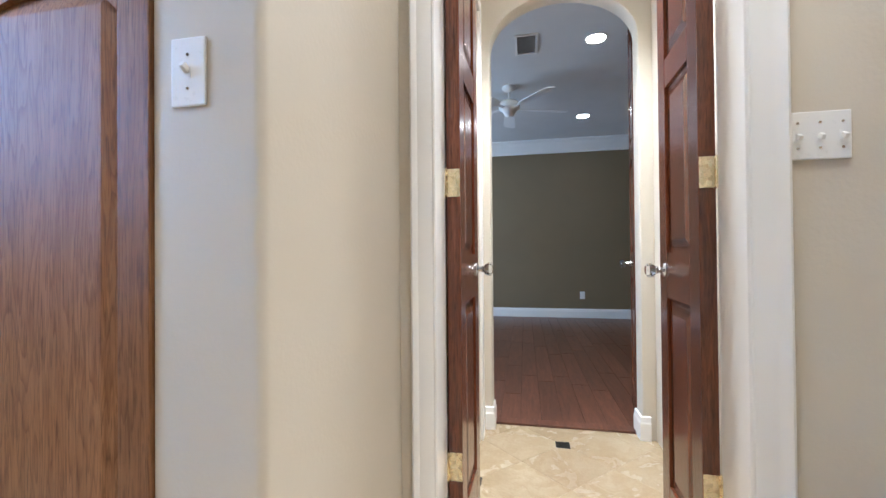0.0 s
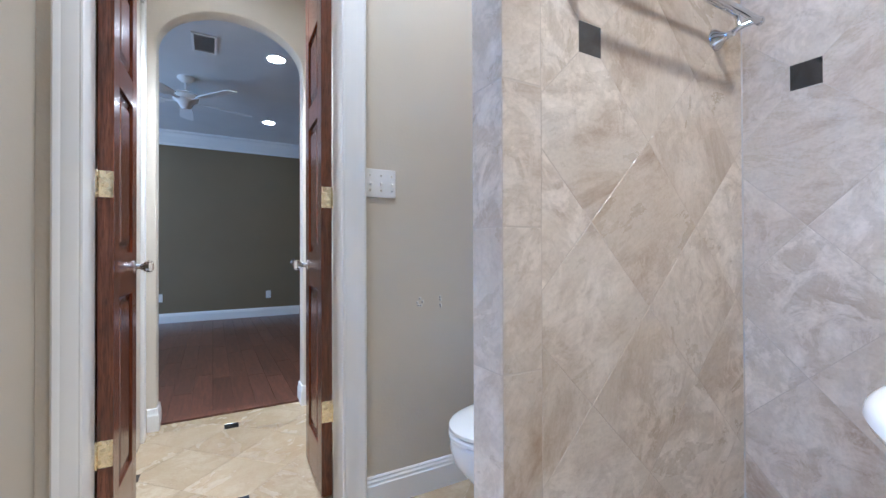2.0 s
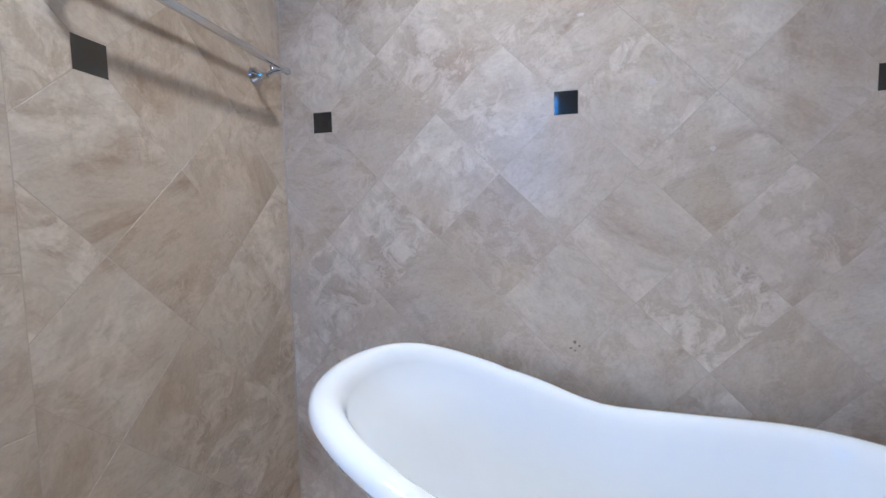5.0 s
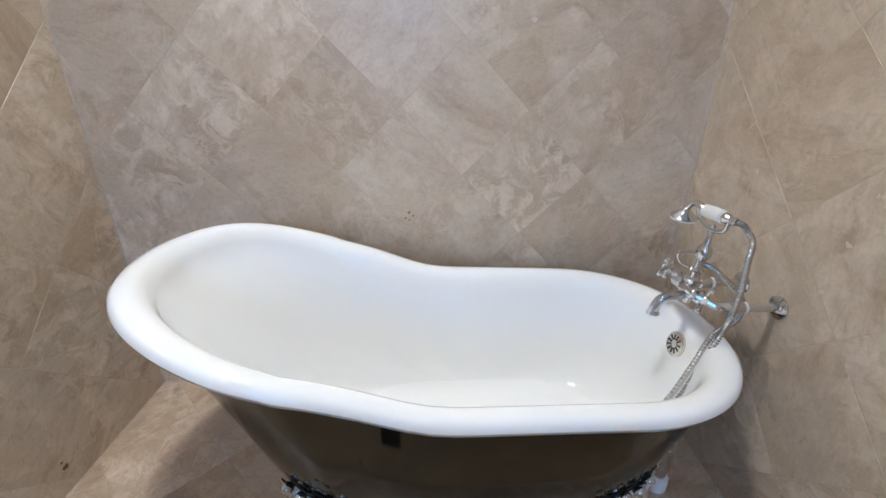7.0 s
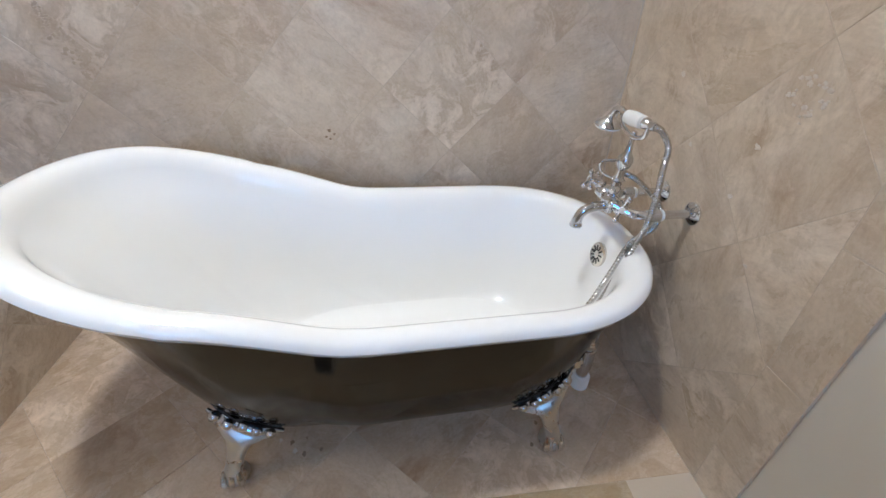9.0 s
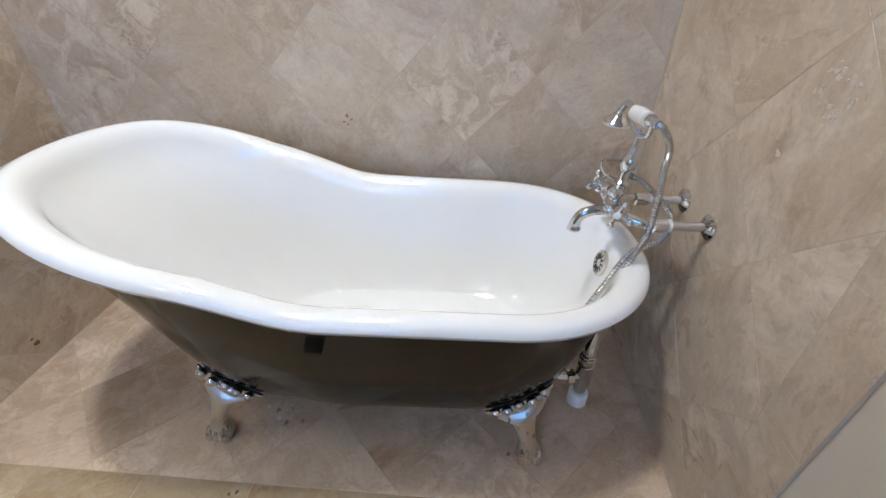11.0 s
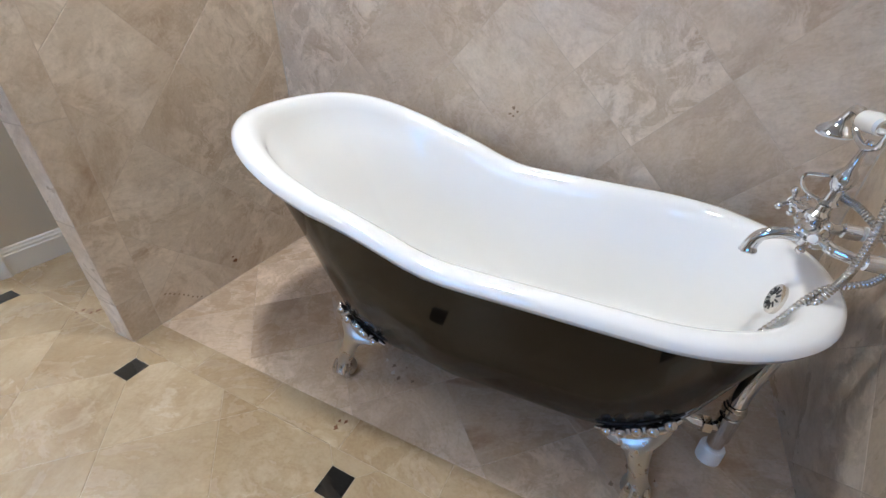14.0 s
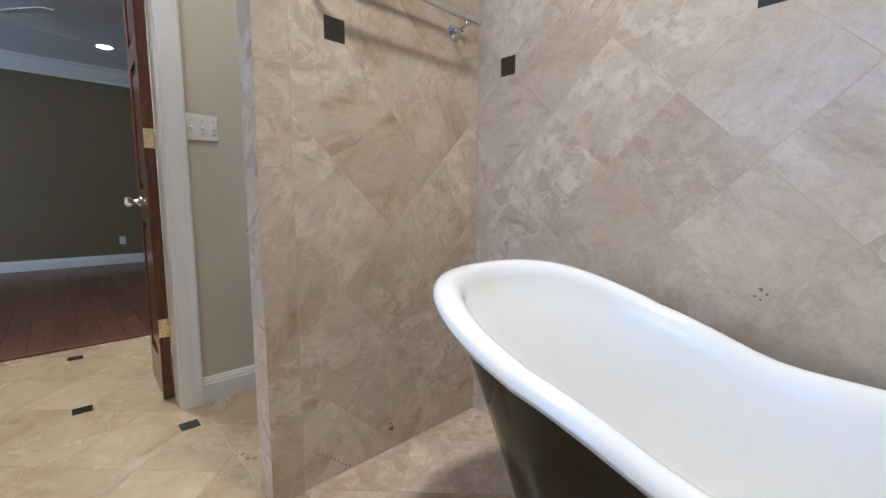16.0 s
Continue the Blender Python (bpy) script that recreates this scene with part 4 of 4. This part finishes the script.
left = door_leaf("door_left", "dark red mahogany panelled door leaf standing open", (1.6062, DY + DT + 0.008, 0), -1.6, 1, 0.385, 2.42)
right = door_leaf("door_right", "dark red mahogany panelled door leaf standing open", (2.3255, DY + DT + 0.008, 0), -1.8, -1, 0.385, 2.42)
for leaf, side in ((left, 1), (right, -1)):
    for z in (0.36, 1.245, 2.15):
        hinge(leaf, side, z)
knob(left, 0.0442, 0.325, 0.962, 1)
knob(right, -0.0002, 0.325, 0.958, -1)
bed = door_leaf("door_bedroom", "dark mahogany arched door leaf opened into the bedroom", (2.468, AY + AT + 0.035, 0), -10.5, -1, 0.43, 2.52, True)
knob(bed, -0.0002, 0.38, 0.945, -1)


# ---- toilet nook ----
def toilet():
    t = thing("toilet", "white porcelain toilet with closed lid", "toilet", (2.962, 2.03, 0))

    def oval(cx, a, b, z, n=44, back=None):
        out = []
        for k in range(n):
            w = 2 * math.pi * k / n
            x = cx - a * math.cos(w)
            if back is not None:
                x = min(x, back)
            out.append((x, b * math.sin(w), z))
        return out

    bm = bmesh.new()
    rows = [(0.03, 0.24, 0.105, 0.0), (0.03, 0.235, 0.10, 0.03), (0.04, 0.20, 0.088, 0.09), (0.02, 0.20, 0.095, 0.16), (-0.02, 0.235, 0.130, 0.23), (-0.05, 0.262, 0.165, 0.30), (-0.06, 0.266, 0.178, 0.345), (-0.06, 0.264, 0.180, 0.372), (-0.06, 0.256, 0.172, 0.380)]
    rings(bm, [oval(c, a, b, z) for c, a, b, z in rows], caps=(True, True))
    part("bowl", bm, PORCELAIN, t, "", True)
    bm = bmesh.new()
    rings(bm, [oval(-0.06, a, b, z, back=0.18) for a, b, z in ((0.262, 0.182, 0.382), (0.270, 0.188, 0.387), (0.270, 0.188, 0.397), (0.264, 0.183, 0.402))], caps=(True, True))
    part("seat", bm, PORCELAIN, t, "", True)
    bm = bmesh.new()
    rings(bm, [oval(-0.06, a, b, z, back=0.18) for a, b, z in ((0.262, 0.182, 0.405), (0.269, 0.187, 0.410), (0.268, 0.186, 0.420), (0.255, 0.175, 0.427), (0.20, 0.13, 0.432), (0.08, 0.05, 0.434))], caps=(True, True))
    part("lid", bm, PORCELAIN, t, "", True)
    part("tank", bx((0.215, -0.23, 0.36), (0.415, 0.23, 0.74), 0.02), PORCELAIN, t, "", True)
    part("tank_lid", bx((0.205, -0.24, 0.741), (0.42, 0.24, 0.775), 0.01), PORCELAIN, t, "", True)
    part("flush_lever", tube(bmesh.new(), [(0.208, -0.18, 0.69), (0.195, -0.17, 0.69), (0.195, -0.11, 0.685)], 0.005, 8), CHROME, t, "", True)
    part("neck", bx((0.10, -0.11, 0.20), (0.40, 0.11, 0.372), 0.03), PORCELAIN, t, "", True)
    return t


toilet()


def raised_door(t, lo, hi, x=None, y=None, arch=False, st=0.062):
    """A cabinet door with frame and raised panel; in a plane x= (facing -x) or y= (facing -y)."""
    (a0, z0), (a1, z1) = lo, hi
    put = (lambda a, d, z: (x - d, a, z)) if x is not None else (lambda a, d, z: (a, y - d, z))

    def slab(n, aa, za, ab, zb, d0, d1, bev=0.003):
        p, q = put(aa, d0, za), put(ab, d1, zb)
        return part(n, bx([min(*v) for v in zip(p, q)], [max(*v) for v in zip(p, q)], bev), OAK, d)

    d = new("door")
    d.parent = t
    slab("stile", a0, z0, a0 + st, z1, 0.001, 0.020)
    slab("stile", a1 - st, z0, a1, z1, 0.001, 0.020)
    slab("rail", a0 + st + 0.0004, z0, a1 - st - 0.0004, z0 + st, 0.001, 0.0196)
    if arch:
        mid, half, drop = (a0 + a1) / 2, (a1 - a0) / 2 - st - 0.0004, 0.065
        low = [(mid + half * math.cos(math.pi * k / 16), z1 - st - drop + drop * math.sin(math.pi * k / 16) ** 1.5) for k in range(17)]
        part("rail", prism([(mid - half, z1), (mid + half, z1)] + low, y - 0.0196, y - 0.001, "y"), OAK, d)
    else:
        slab("rail", a0 + st + 0.0004, z1 - st, a1 - st - 0.0004, z1, 0.001, 0.0196)
    bm = bmesh.new()
    loops = []
    for inset, dep in ((0.0, 0.002), (0.0, 0.008), (0.010, 0.006), (0.042, 0.015), (0.046, 0.0152)):
        aa, ab, za, zb = a0 + st + inset, a1 - st - inset, z0 + st + inset, z1 - st - inset
        loops.append([put(aa, dep, za), put(ab, dep, za), put(ab, dep, zb), put(aa, dep, zb)])
    rings(bm, loops, caps=(True, True))
    part("panel", bm, OAK, d, "raised oak panel")
    return d


wc = thing("wall_cabinet", "oak wall cabinet with raised panel doors over the toilet", "cabinet")
part("carcass", bx((3.142, SY + ST + 0.002, 1.45), (BX + 0.006, DY - 0.002, 2.30), 0.002), OAK, wc)
part("bottom_rail", bx((3.128, SY + ST + 0.002, 1.432), (3.152, DY - 0.002, 1.449), 0.003), OAK, wc)
raised_door(wc, (SY + ST + 0.03, 1.475), (2.028, 2.27), x=3.142)
raised_door(wc, (2.034, 1.475), (DY - 0.03, 2.27), x=3.142)

lc2 = thing("linen_cabinet", "tall oak cabinet with raised panel doors beside the switch", "cabinet")
part("face_frame", bx((0.30, 1.948, 0.0), (1.189, 1.960, 2.3), 0.002), OAK, lc2)
raised_door(lc2, (0.70, 0.08), (1.187, 1.610), y=1.947, arch=True, st=0.070)
raised_door(lc2, (0.70, 1.618), (1.187, 2.28), y=1.947, st=0.070)


# ---- lamps, fan, vent, outlets ----
def can_light(x, y, z, label, group):
    t = thing("recessed_light", label, "ceiling light", (x, y, z), group)
    part("trim_ring", lathe(bmesh.new(), (0, 0, -0.0005), (0, 0, -1), [(0, 0.095), (0.004, 0.094), (0.006, 0.085), (0.003, 0.078), (0.0, 0.076)], 32), TRIM, t, "", True)
    part("bulb", lathe(bmesh.new(), (0, 0, -0.002), (0, 0, -1), [(0, 0.072), (0.003, 0.070), (0.006, 0.05), (0.007, 0.01)], 28), BULB, t, "glowing lamp face", True)
    return t


# visible bodies for the assumed bathroom cans, fill lamps included
for x, y in BATH_CANS:
    can_light(x, y, CEIL, "round lit recessed light at an assumed place in unseen ceiling", "bathroom ceiling lights")
can_light(2.06, 3.2, 2.73, "round lit recessed light in lobby ceiling", "lobby light")
for x, y in BED_CANS:
    can_light(x, y, BED_CEIL, "round lit recessed light in bedroom ceiling", "bedroom ceiling lights")


def fan(x, y, z):
    t = thing("ceiling_fan", "white five-blade ceiling fan at rest", "fan", (x, y, z))
    part("canopy", lathe(bmesh.new(), (0, 0, 0), (0, 0, -1), [(0, 0.075), (0.02, 0.072), (0.045, 0.045), (0.055, 0.02)], 24), TRIM, t, "", True)
    part("rod", lathe(bmesh.new(), (0, 0, -0.05), (0, 0, -1), [(0, 0.012), (0.10, 0.012)], 12), TRIM, t, "", True)
    part("motor", lathe(bmesh.new(), (0, 0, -0.14), (0, 0, -1), [(0, 0.03), (0.02, 0.09), (0.05, 0.115), (0.09, 0.11), (0.12, 0.07), (0.15, 0.055), (0.18, 0.03)], 28), TRIM, t, "", True)
    for k in range(5):
        a = radians(20 + 72 * k)
        m = Matrix.Translation((0, 0, -0.235)) @ Matrix.Rotation(a, 4, "Z") @ Matrix.Rotation(radians(12), 4, "X")
        outline = [(0.20, -0.05), (0.30, -0.062), (0.60, -0.070), (0.64, -0.055), (0.65, 0.0), (0.64, 0.055), (0.60, 0.070), (0.30, 0.062), (0.20, 0.05)]
        bm = prism(outline, -0.004, 0.004, "z")
        bm.transform(m)
        b = part("blade", bm, TRIM, t, "white blade")
        bm = bx((0.085, -0.018, -0.005), (0.24, 0.018, -0.0045 + 0.004), 0.001)
        bm.transform(m)
        part("blade_arm", bm, TRIM, b)
    return t


fan(1.70, 5.72, BED_CEIL)
vt = thing("ceiling_vent", "grey louvred ceiling vent in white frame", "vent", (1.875, 4.84, BED_CEIL))
vt.scale = (0.78, 0.70, 1.0)
for lo, hi in (((-0.12, -0.24), (0.12, -0.215)), ((-0.12, 0.215), (0.12, 0.24)), ((-0.12, -0.2145), (-0.095, 0.2145)), ((0.095, -0.2145), (0.12, 0.2145))):
    part("frame", bx((*lo, -0.010), (*hi, -0.0005), 0.002), TRIM, vt)
# dark sheet in lead colour stands in for the shaded duct behind the slats
part("backing", bx((-0.094, -0.214, -0.003), (0.094, 0.214, -0.0008)), LEAD, vt)
for k in range(20):
    bm = bx((-0.094, -0.008, -0.0008), (0.094, 0.008, 0.0008))
    bm.transform(Matrix.Translation((0, -0.195 + 0.0205 * k, -0.007)) @ Matrix.Rotation(radians(25), 4, "X"))
    part("slat", bm, TRIM, vt)


def outlet(x, z):
    t = thing("wall_outlet", "white duplex outlet on dark olive wall", "outlet", (x, BEDY, z), "bedroom outlets")
    part("plate", bx((-0.036, -0.006, -0.058), (0.036, -0.0005, 0.058), 0.002), PLASTIC, t)
    for s in (-1, 1):
        part("socket", bx((-0.015, -0.008, s * 0.024 - 0.012), (0.015, -0.0055, s * 0.024 + 0.012), 0.003), PLASTIC, t)


outlet(2.715, 0.350)
outlet(1.27, 0.365)

# ---- tiles and planks ----
def clip(poly, a, b, c):
    """Keep the part of a polygon where a*u + b*v <= c."""
    out = []
    for (p, q) in zip(poly, poly[1:] + poly[:1]):
        dp, dq = a * p[0] + b * p[1] - c, a * q[0] + b * q[1] - c
        if dp <= 0:
            out.append(p)
        if dp * dq < 0:
            f = dp / (dp - dq)
            out.append((p[0] + (q[0] - p[0]) * f, p[1] + (q[1] - p[1]) * f))
    return out


def slab_mesh(name, poly, put, thick, mat, edge=0.0012):
    """A tile from its outline: put(u, v, d) gives its place, d from the backing outwards."""
    cu, cv = sum(p[0] for p in poly) / len(poly), sum(p[1] for p in poly) / len(poly)
    n = len(poly)

    def inset(p):
        d = math.hypot(p[0] - cu, p[1] - cv) or 1
        k = max(0.0, 1 - edge * 1.4 / d)
        return (cu + (p[0] - cu) * k, cv + (p[1] - cv) * k)

    o = Vector(put(cu, cv, 0))
    verts = [Vector(put(*p, 0)) - o for p in poly] + [Vector(put(*p, thick - edge)) - o for p in poly] + [Vector(put(*inset(p), thick)) - o for p in poly]
    faces = [(i + r * n, (i + 1) % n + r * n, (i + 1) % n + (r + 1) * n, i + (r + 1) * n) for r in (0, 1) for i in range(n)] + [tuple(range(2 * n, 3 * n))]
    me = bpy.data.meshes.new(name)
    me.from_pydata(verts, [], faces)
    me.materials.append(mat)
    return me, o


def lay(name, poly, put, thick, mat, parent):
    me, o = slab_mesh(name, poly, put, thick, mat)
    ob = new(name, me)
    ob.parent = parent
    ob.location = o
    return ob


def area_of(poly):
    return abs(sum(p[0] * q[1] - q[0] * p[1] for p, q in zip(poly, poly[1:] + poly[:1]))) / 2


HALF, JOINT, SQ = 0.2125, 0.0004, 0.0375


def diagonal(parent, put, mat, rect, vertex, inserts, thick=0.008, holes=()):
    """Square tiles set on the diagonal within a rectangle (u0, u1, v0, v1), with small square insets on some corners."""
    u0, u1, v0, v1 = rect
    j = JOINT
    i0, i1 = math.floor((u0 - vertex[0]) / HALF) - 1, math.ceil((u1 - vertex[0]) / HALF) + 1
    k0, k1 = math.floor((v0 - vertex[1]) / HALF) - 1, math.ceil((v1 - vertex[1]) / HALF) + 1
    for i in range(i0, i1 + 1):
        for k in range(k0, k1 + 1):
            if (i + k) % 2 == 0:
                continue
            cu, cv = vertex[0] + i * HALF, vertex[1] + k * HALF
            h = HALF - j * 1.4
            poly = [(cu + h, cv), (cu, cv + h), (cu - h, cv), (cu, cv - h)]
            for a, b, c in ((1, 0, u1 - j), (-1, 0, -u0 - j), (0, 1, v1 - j), (0, -1, -v0 - j)):
                poly = clip(poly, a, b, c) if poly else poly
            for iu, iv in inserts:
                du, dv = iu - cu, iv - cv
                if abs(abs(du) - HALF) < 0.03 and abs(dv) < 0.03:
                    s = 1 if du > 0 else -1
                    poly = clip(poly, s, 0, s * iu - SQ - j) if poly else poly
                elif abs(abs(dv) - HALF) < 0.03 and abs(du) < 0.03:
                    s = 1 if dv > 0 else -1
                    poly = clip(poly, 0, s, s * iv - SQ - j) if poly else poly
            if len(poly) > 2 and area_of(poly) > 2e-4:
                lay("tile", poly, put, thick, mat, parent)
    for iu, iv in inserts:
        poly = [(iu + SQ - j, iv + SQ - j), (iu - SQ + j, iv + SQ - j), (iu - SQ + j, iv - SQ + j), (iu + SQ - j, iv - SQ + j)]
        for a, b, c in ((1, 0, u1 - j), (-1, 0, -u0 - j), (0, 1, v1 - j), (0, -1, -v0 - j)):
            poly = clip(poly, a, b, c) if poly else poly
        if len(poly) > 2 and area_of(poly) > 2e-4:
            lay("inset", poly, put, thick, GRANITE, parent)


def bed_of(name, lo, hi, label):
    return solid(name, bx(lo, hi), GROUT, label, "tiling")


TOP = 2.60
back = bed_of("tiling_back", (BX, FY - 0.0002, 0), (BX + 0.0085, SY + 0.0002, TOP), "diagonal travertine wall tiles with black insets behind the tub")
back_put = lambda u, v, d: (BX + 0.0075 - d, u, v)
diagonal(back, back_put, TRAV, (FY, SY, 0, TOP), (0.511, 1.512), [(0.511 + 4 * HALF * k, 1.512) for k in (-1, 0, 1)])
stub = bed_of("tiling_stub", (SX, SY, 0), (BX - 0.0005, SY + 0.0085, TOP), "diagonal travertine tiles with straight edge course on the stub wall")
stub_put = lambda u, v, d: (u, SY + 0.0075 - d, v)
diagonal(stub, stub_put, TRAV, (2.551, BX, 0, TOP), (2.704, 1.512), [(2.704, 1.512)])
faucet = bed_of("tiling_faucet", (2.43, FY - 0.0085, 0), (BX - 0.0005, FY, TOP), "diagonal travertine wall tiles behind the tub filler")
faucet_put = lambda u, v, d: (u, FY - 0.0075 + d, v)
diagonal(faucet, faucet_put, TRAV, (2.537, BX, 0, TOP), (3.158, 1.081), [])
ends = bed_of("tiling_stub_end", (SX, SY + 0.009, 0), (SX + 0.0085, SY + ST, TOP), "straight travertine tiles on the stub wall's end")
end_put = lambda u, v, d: (SX + 0.0075 - d, u, v)
for k in range(-1, 9):
    lo, hi = max(0, 0.162 + 0.3025 * k), min(TOP, 0.162 + 0.3025 * (k + 1))
    if hi <= lo:
        continue
    for parent, put, a, b in ((stub, stub_put, SX, 2.551), (faucet, faucet_put, 2.43, 2.537), (ends, end_put, SY, SY + ST)):
        g = 0.0008
        lay("tile", [(a + g, lo + g), (b - g, lo + g), (b - g, hi - g), (a + g, hi - g)], put, 0.008, TRAV, parent)

fl = bed_of("floor_bathroom", (WX, RY, -0.1), (BX + 0.009, AY + 0.075, -0.0012), "diagonal cream travertine floor tiles with black insets")
floor_put = lambda u, v, d: (u, v, d - 0.008)
V0 = (2.366, 1.403)
insets = [(V0[0] + 2 * HALF * i, V0[1] + 2 * HALF * k) for i in range(-6, 1) for k in range(-9, 6) if (i + k) % 2 == 0]
diagonal(fl, floor_put, TRAV_FLOOR, (0.2, SX, RY, DY), V0, insets)
lay("floor_slab", [(WX, RY), (0.199, RY), (0.199, LY), (WX, LY)], floor_put, 0.008, TRAV_FLOOR, fl)
V1 = (2.033, 3.585)
diagonal(fl, floor_put, TRAV_FLOOR, (VL, VR, DY, AY + 0.075), V1, [V1, (V1[0] - 2 * HALF, V1[1] - 2 * HALF), (V1[0] + 2 * HALF, V1[1] - 2 * HALF), (V1[0], V1[1] - 4 * HALF)])
diagonal(fl, floor_put, TRAV_FLOOR, (SX, BX, SY + ST, DY), V0, [])
diagonal(fl, floor_put, TRAV_PAN, (2.551, BX, FY, SY), (2.79, 1.30), [])
for k in range(-2, 6):
    lo, hi = max(FY, SY - 0.305 * (k + 1)), SY - 0.305 * k
    if k >= 0 and hi > FY:
        lay("tile", [(SX + JOINT, lo + JOINT), (2.551 - JOINT, lo + JOINT), (2.551 - JOINT, hi - JOINT), (SX + JOINT, hi - JOINT)], floor_put, 0.008, TRAV_FLOOR, fl)

bf = solid("floor_bedroom", bx((BEDL, AY + 0.075, -0.1), (BEDR, BEDY, -0.0085)), DARK, "dark reddish brown plank floor", "floor")
rnd = random.Random(4)
x = BEDL
PW = 0.127
while x < BEDR - 0.01:
    y = AY + AT + 0.03 - rnd.uniform(0, 1.1)
    while y < BEDY:
        ln = rnd.choice((0.75, 1.0, 1.25))
        a, b = max(y, AY + 0.08), min(y + ln, BEDY)
        if b - a > 0.03:
            lay("plank", [(x + 0.0012, a + 0.0012), (min(x + PW, BEDR) - 0.0012, a + 0.0012), (min(x + PW, BEDR) - 0.0012, b - 0.0012), (x + 0.0012, b - 0.0012)], lambda u, v, d: (u, v, d - 0.009), 0.009, PLANK, bf)
        y += ln
    x += PW


def stain(parent, at, size, seed, normal="z", mat=RUST):
    """A thin irregular patch of stone filler or rust."""
    r = random.Random(seed)
    pts = [(size * r.uniform(0.45, 1.0) * math.cos(2 * math.pi * k / 11), size * r.uniform(0.3, 0.8) * math.sin(2 * math.pi * k / 11)) for k in range(11)]
    put = {"z": lambda u, v, d: (at[0] + u, at[1] + v, at[2] + d), "y": lambda u, v, d: (at[0] + u, at[1] - d, at[2] + v), "x": lambda u, v, d: (at[0] - d, at[1] + u, at[2] + v), "faucet": lambda u, v, d: (at[0] - u, at[1] + d, at[2] + v)}[normal]
    lay("stain", pts, put, 0.0006, mat, parent)


for dx, dy, s, k in ((0, 0, 0.012, 1), (0.022, 0.004, 0.008, 2), (0.028, -0.014, 0.009, 3)):
    stain(fl, (2.498 + dx, 0.655 + dy, 0.0002), s, k)
stain(stub, (2.909, SY - 0.0007, 0.082), 0.014, 5, "y")
stain(stub, (2.904, SY - 0.0007, 0.105), 0.007, 6, "y")

# dark knot, pale fills and old rust in the stone
for dy, dz, r, k in ((0.0, 0.012, 0.010, 11), (-0.014, 0.0, 0.007, 12), (0.012, -0.008, 0.008, 13), (0.0, -0.016, 0.007, 14)):
    stain(back, (BX - 0.0007, 0.482 + dy, 0.729 + dz), r, k, "x", PIT)
for yy, zz, r, k in ((0.259, 1.553, 0.019, 21), (0.468, 1.775, 0.012, 22), (0.427, 1.845, 0.010, 23), (0.093, 1.345, 0.012, 24)):
    stain(back, (BX - 0.0007, yy, zz), r, k, "x", CHIP)
rr = random.Random(8)
for k in range(16):
    stain(fl, (2.480 + rr.uniform(-0.06, 0.05), 1.84 + rr.uniform(-0.05, 0.05), 0.0002), rr.uniform(0.006, 0.02), 40 + k, "z", PIT if k % 3 else RUST)
for k in range(9):
    stain(stub, (2.602 + 0.015 * k, SY - 0.0007, 0.112 - 0.0122 * k + rr.uniform(-0.004, 0.004)), 0.007, 70 + k, "y", PIT)

# curdled pale fill on the tiles behind the filler, old damp stains on the pan round the feet
for k in range(26):
    a = rr.uniform(0, 6.28)
    stain(faucet, (2.728 + 0.055 * math.cos(a) * rr.uniform(0.4, 1), FY + 0.0009, 0.982 + 0.05 * math.sin(a) * rr.uniform(0.4, 1)), rr.uniform(0.004, 0.010), 100 + k, "faucet", CHIP)
for xx, zz, r in ((3.106, 0.952, 0.012), (2.79, 0.863, 0.012), (2.805, 0.738, 0.010), (2.69, 0.62, 0.009), (2.99, 0.80, 0.008)):
    stain(faucet, (xx, FY + 0.0009, zz), r, int(xx * 100), "faucet", CHIP)
for k in range(12):
    cx_, cy_ = ((2.77, 0.61), (2.70, -0.15))[k % 2]
    stain(fl, (cx_ + rr.uniform(-0.06, 0.06), cy_ + rr.uniform(-0.08, 0.08), 0.0002), rr.uniform(0.003, 0.012), 140 + k, "z", PIT if k % 3 else CHIP)
# ragged brown vein in one tile of the back wall
for k in range(46):
    f = rr.uniform(-1, 1)
    stain(back, (BX - 0.0007, 1.155 + 0.030 * f + rr.uniform(-0.028, 0.028) * (1.2 - abs(f)), 1.0 + 0.10 * f), rr.uniform(0.004, 0.012), 180 + k, "x", BROWN)

for name_, cy_ in (("caulk_stub", SY - 0.0015), ("caulk_faucet", FY + 0.0015)):
    solid(name_, tube(bmesh.new(), [(BX - 0.0015, cy_, 0.001), (BX - 0.0015, cy_, TOP)], 0.0026, 8), CAULK, "pale caulk line in the tiled corner", "caulk", smooth=True)
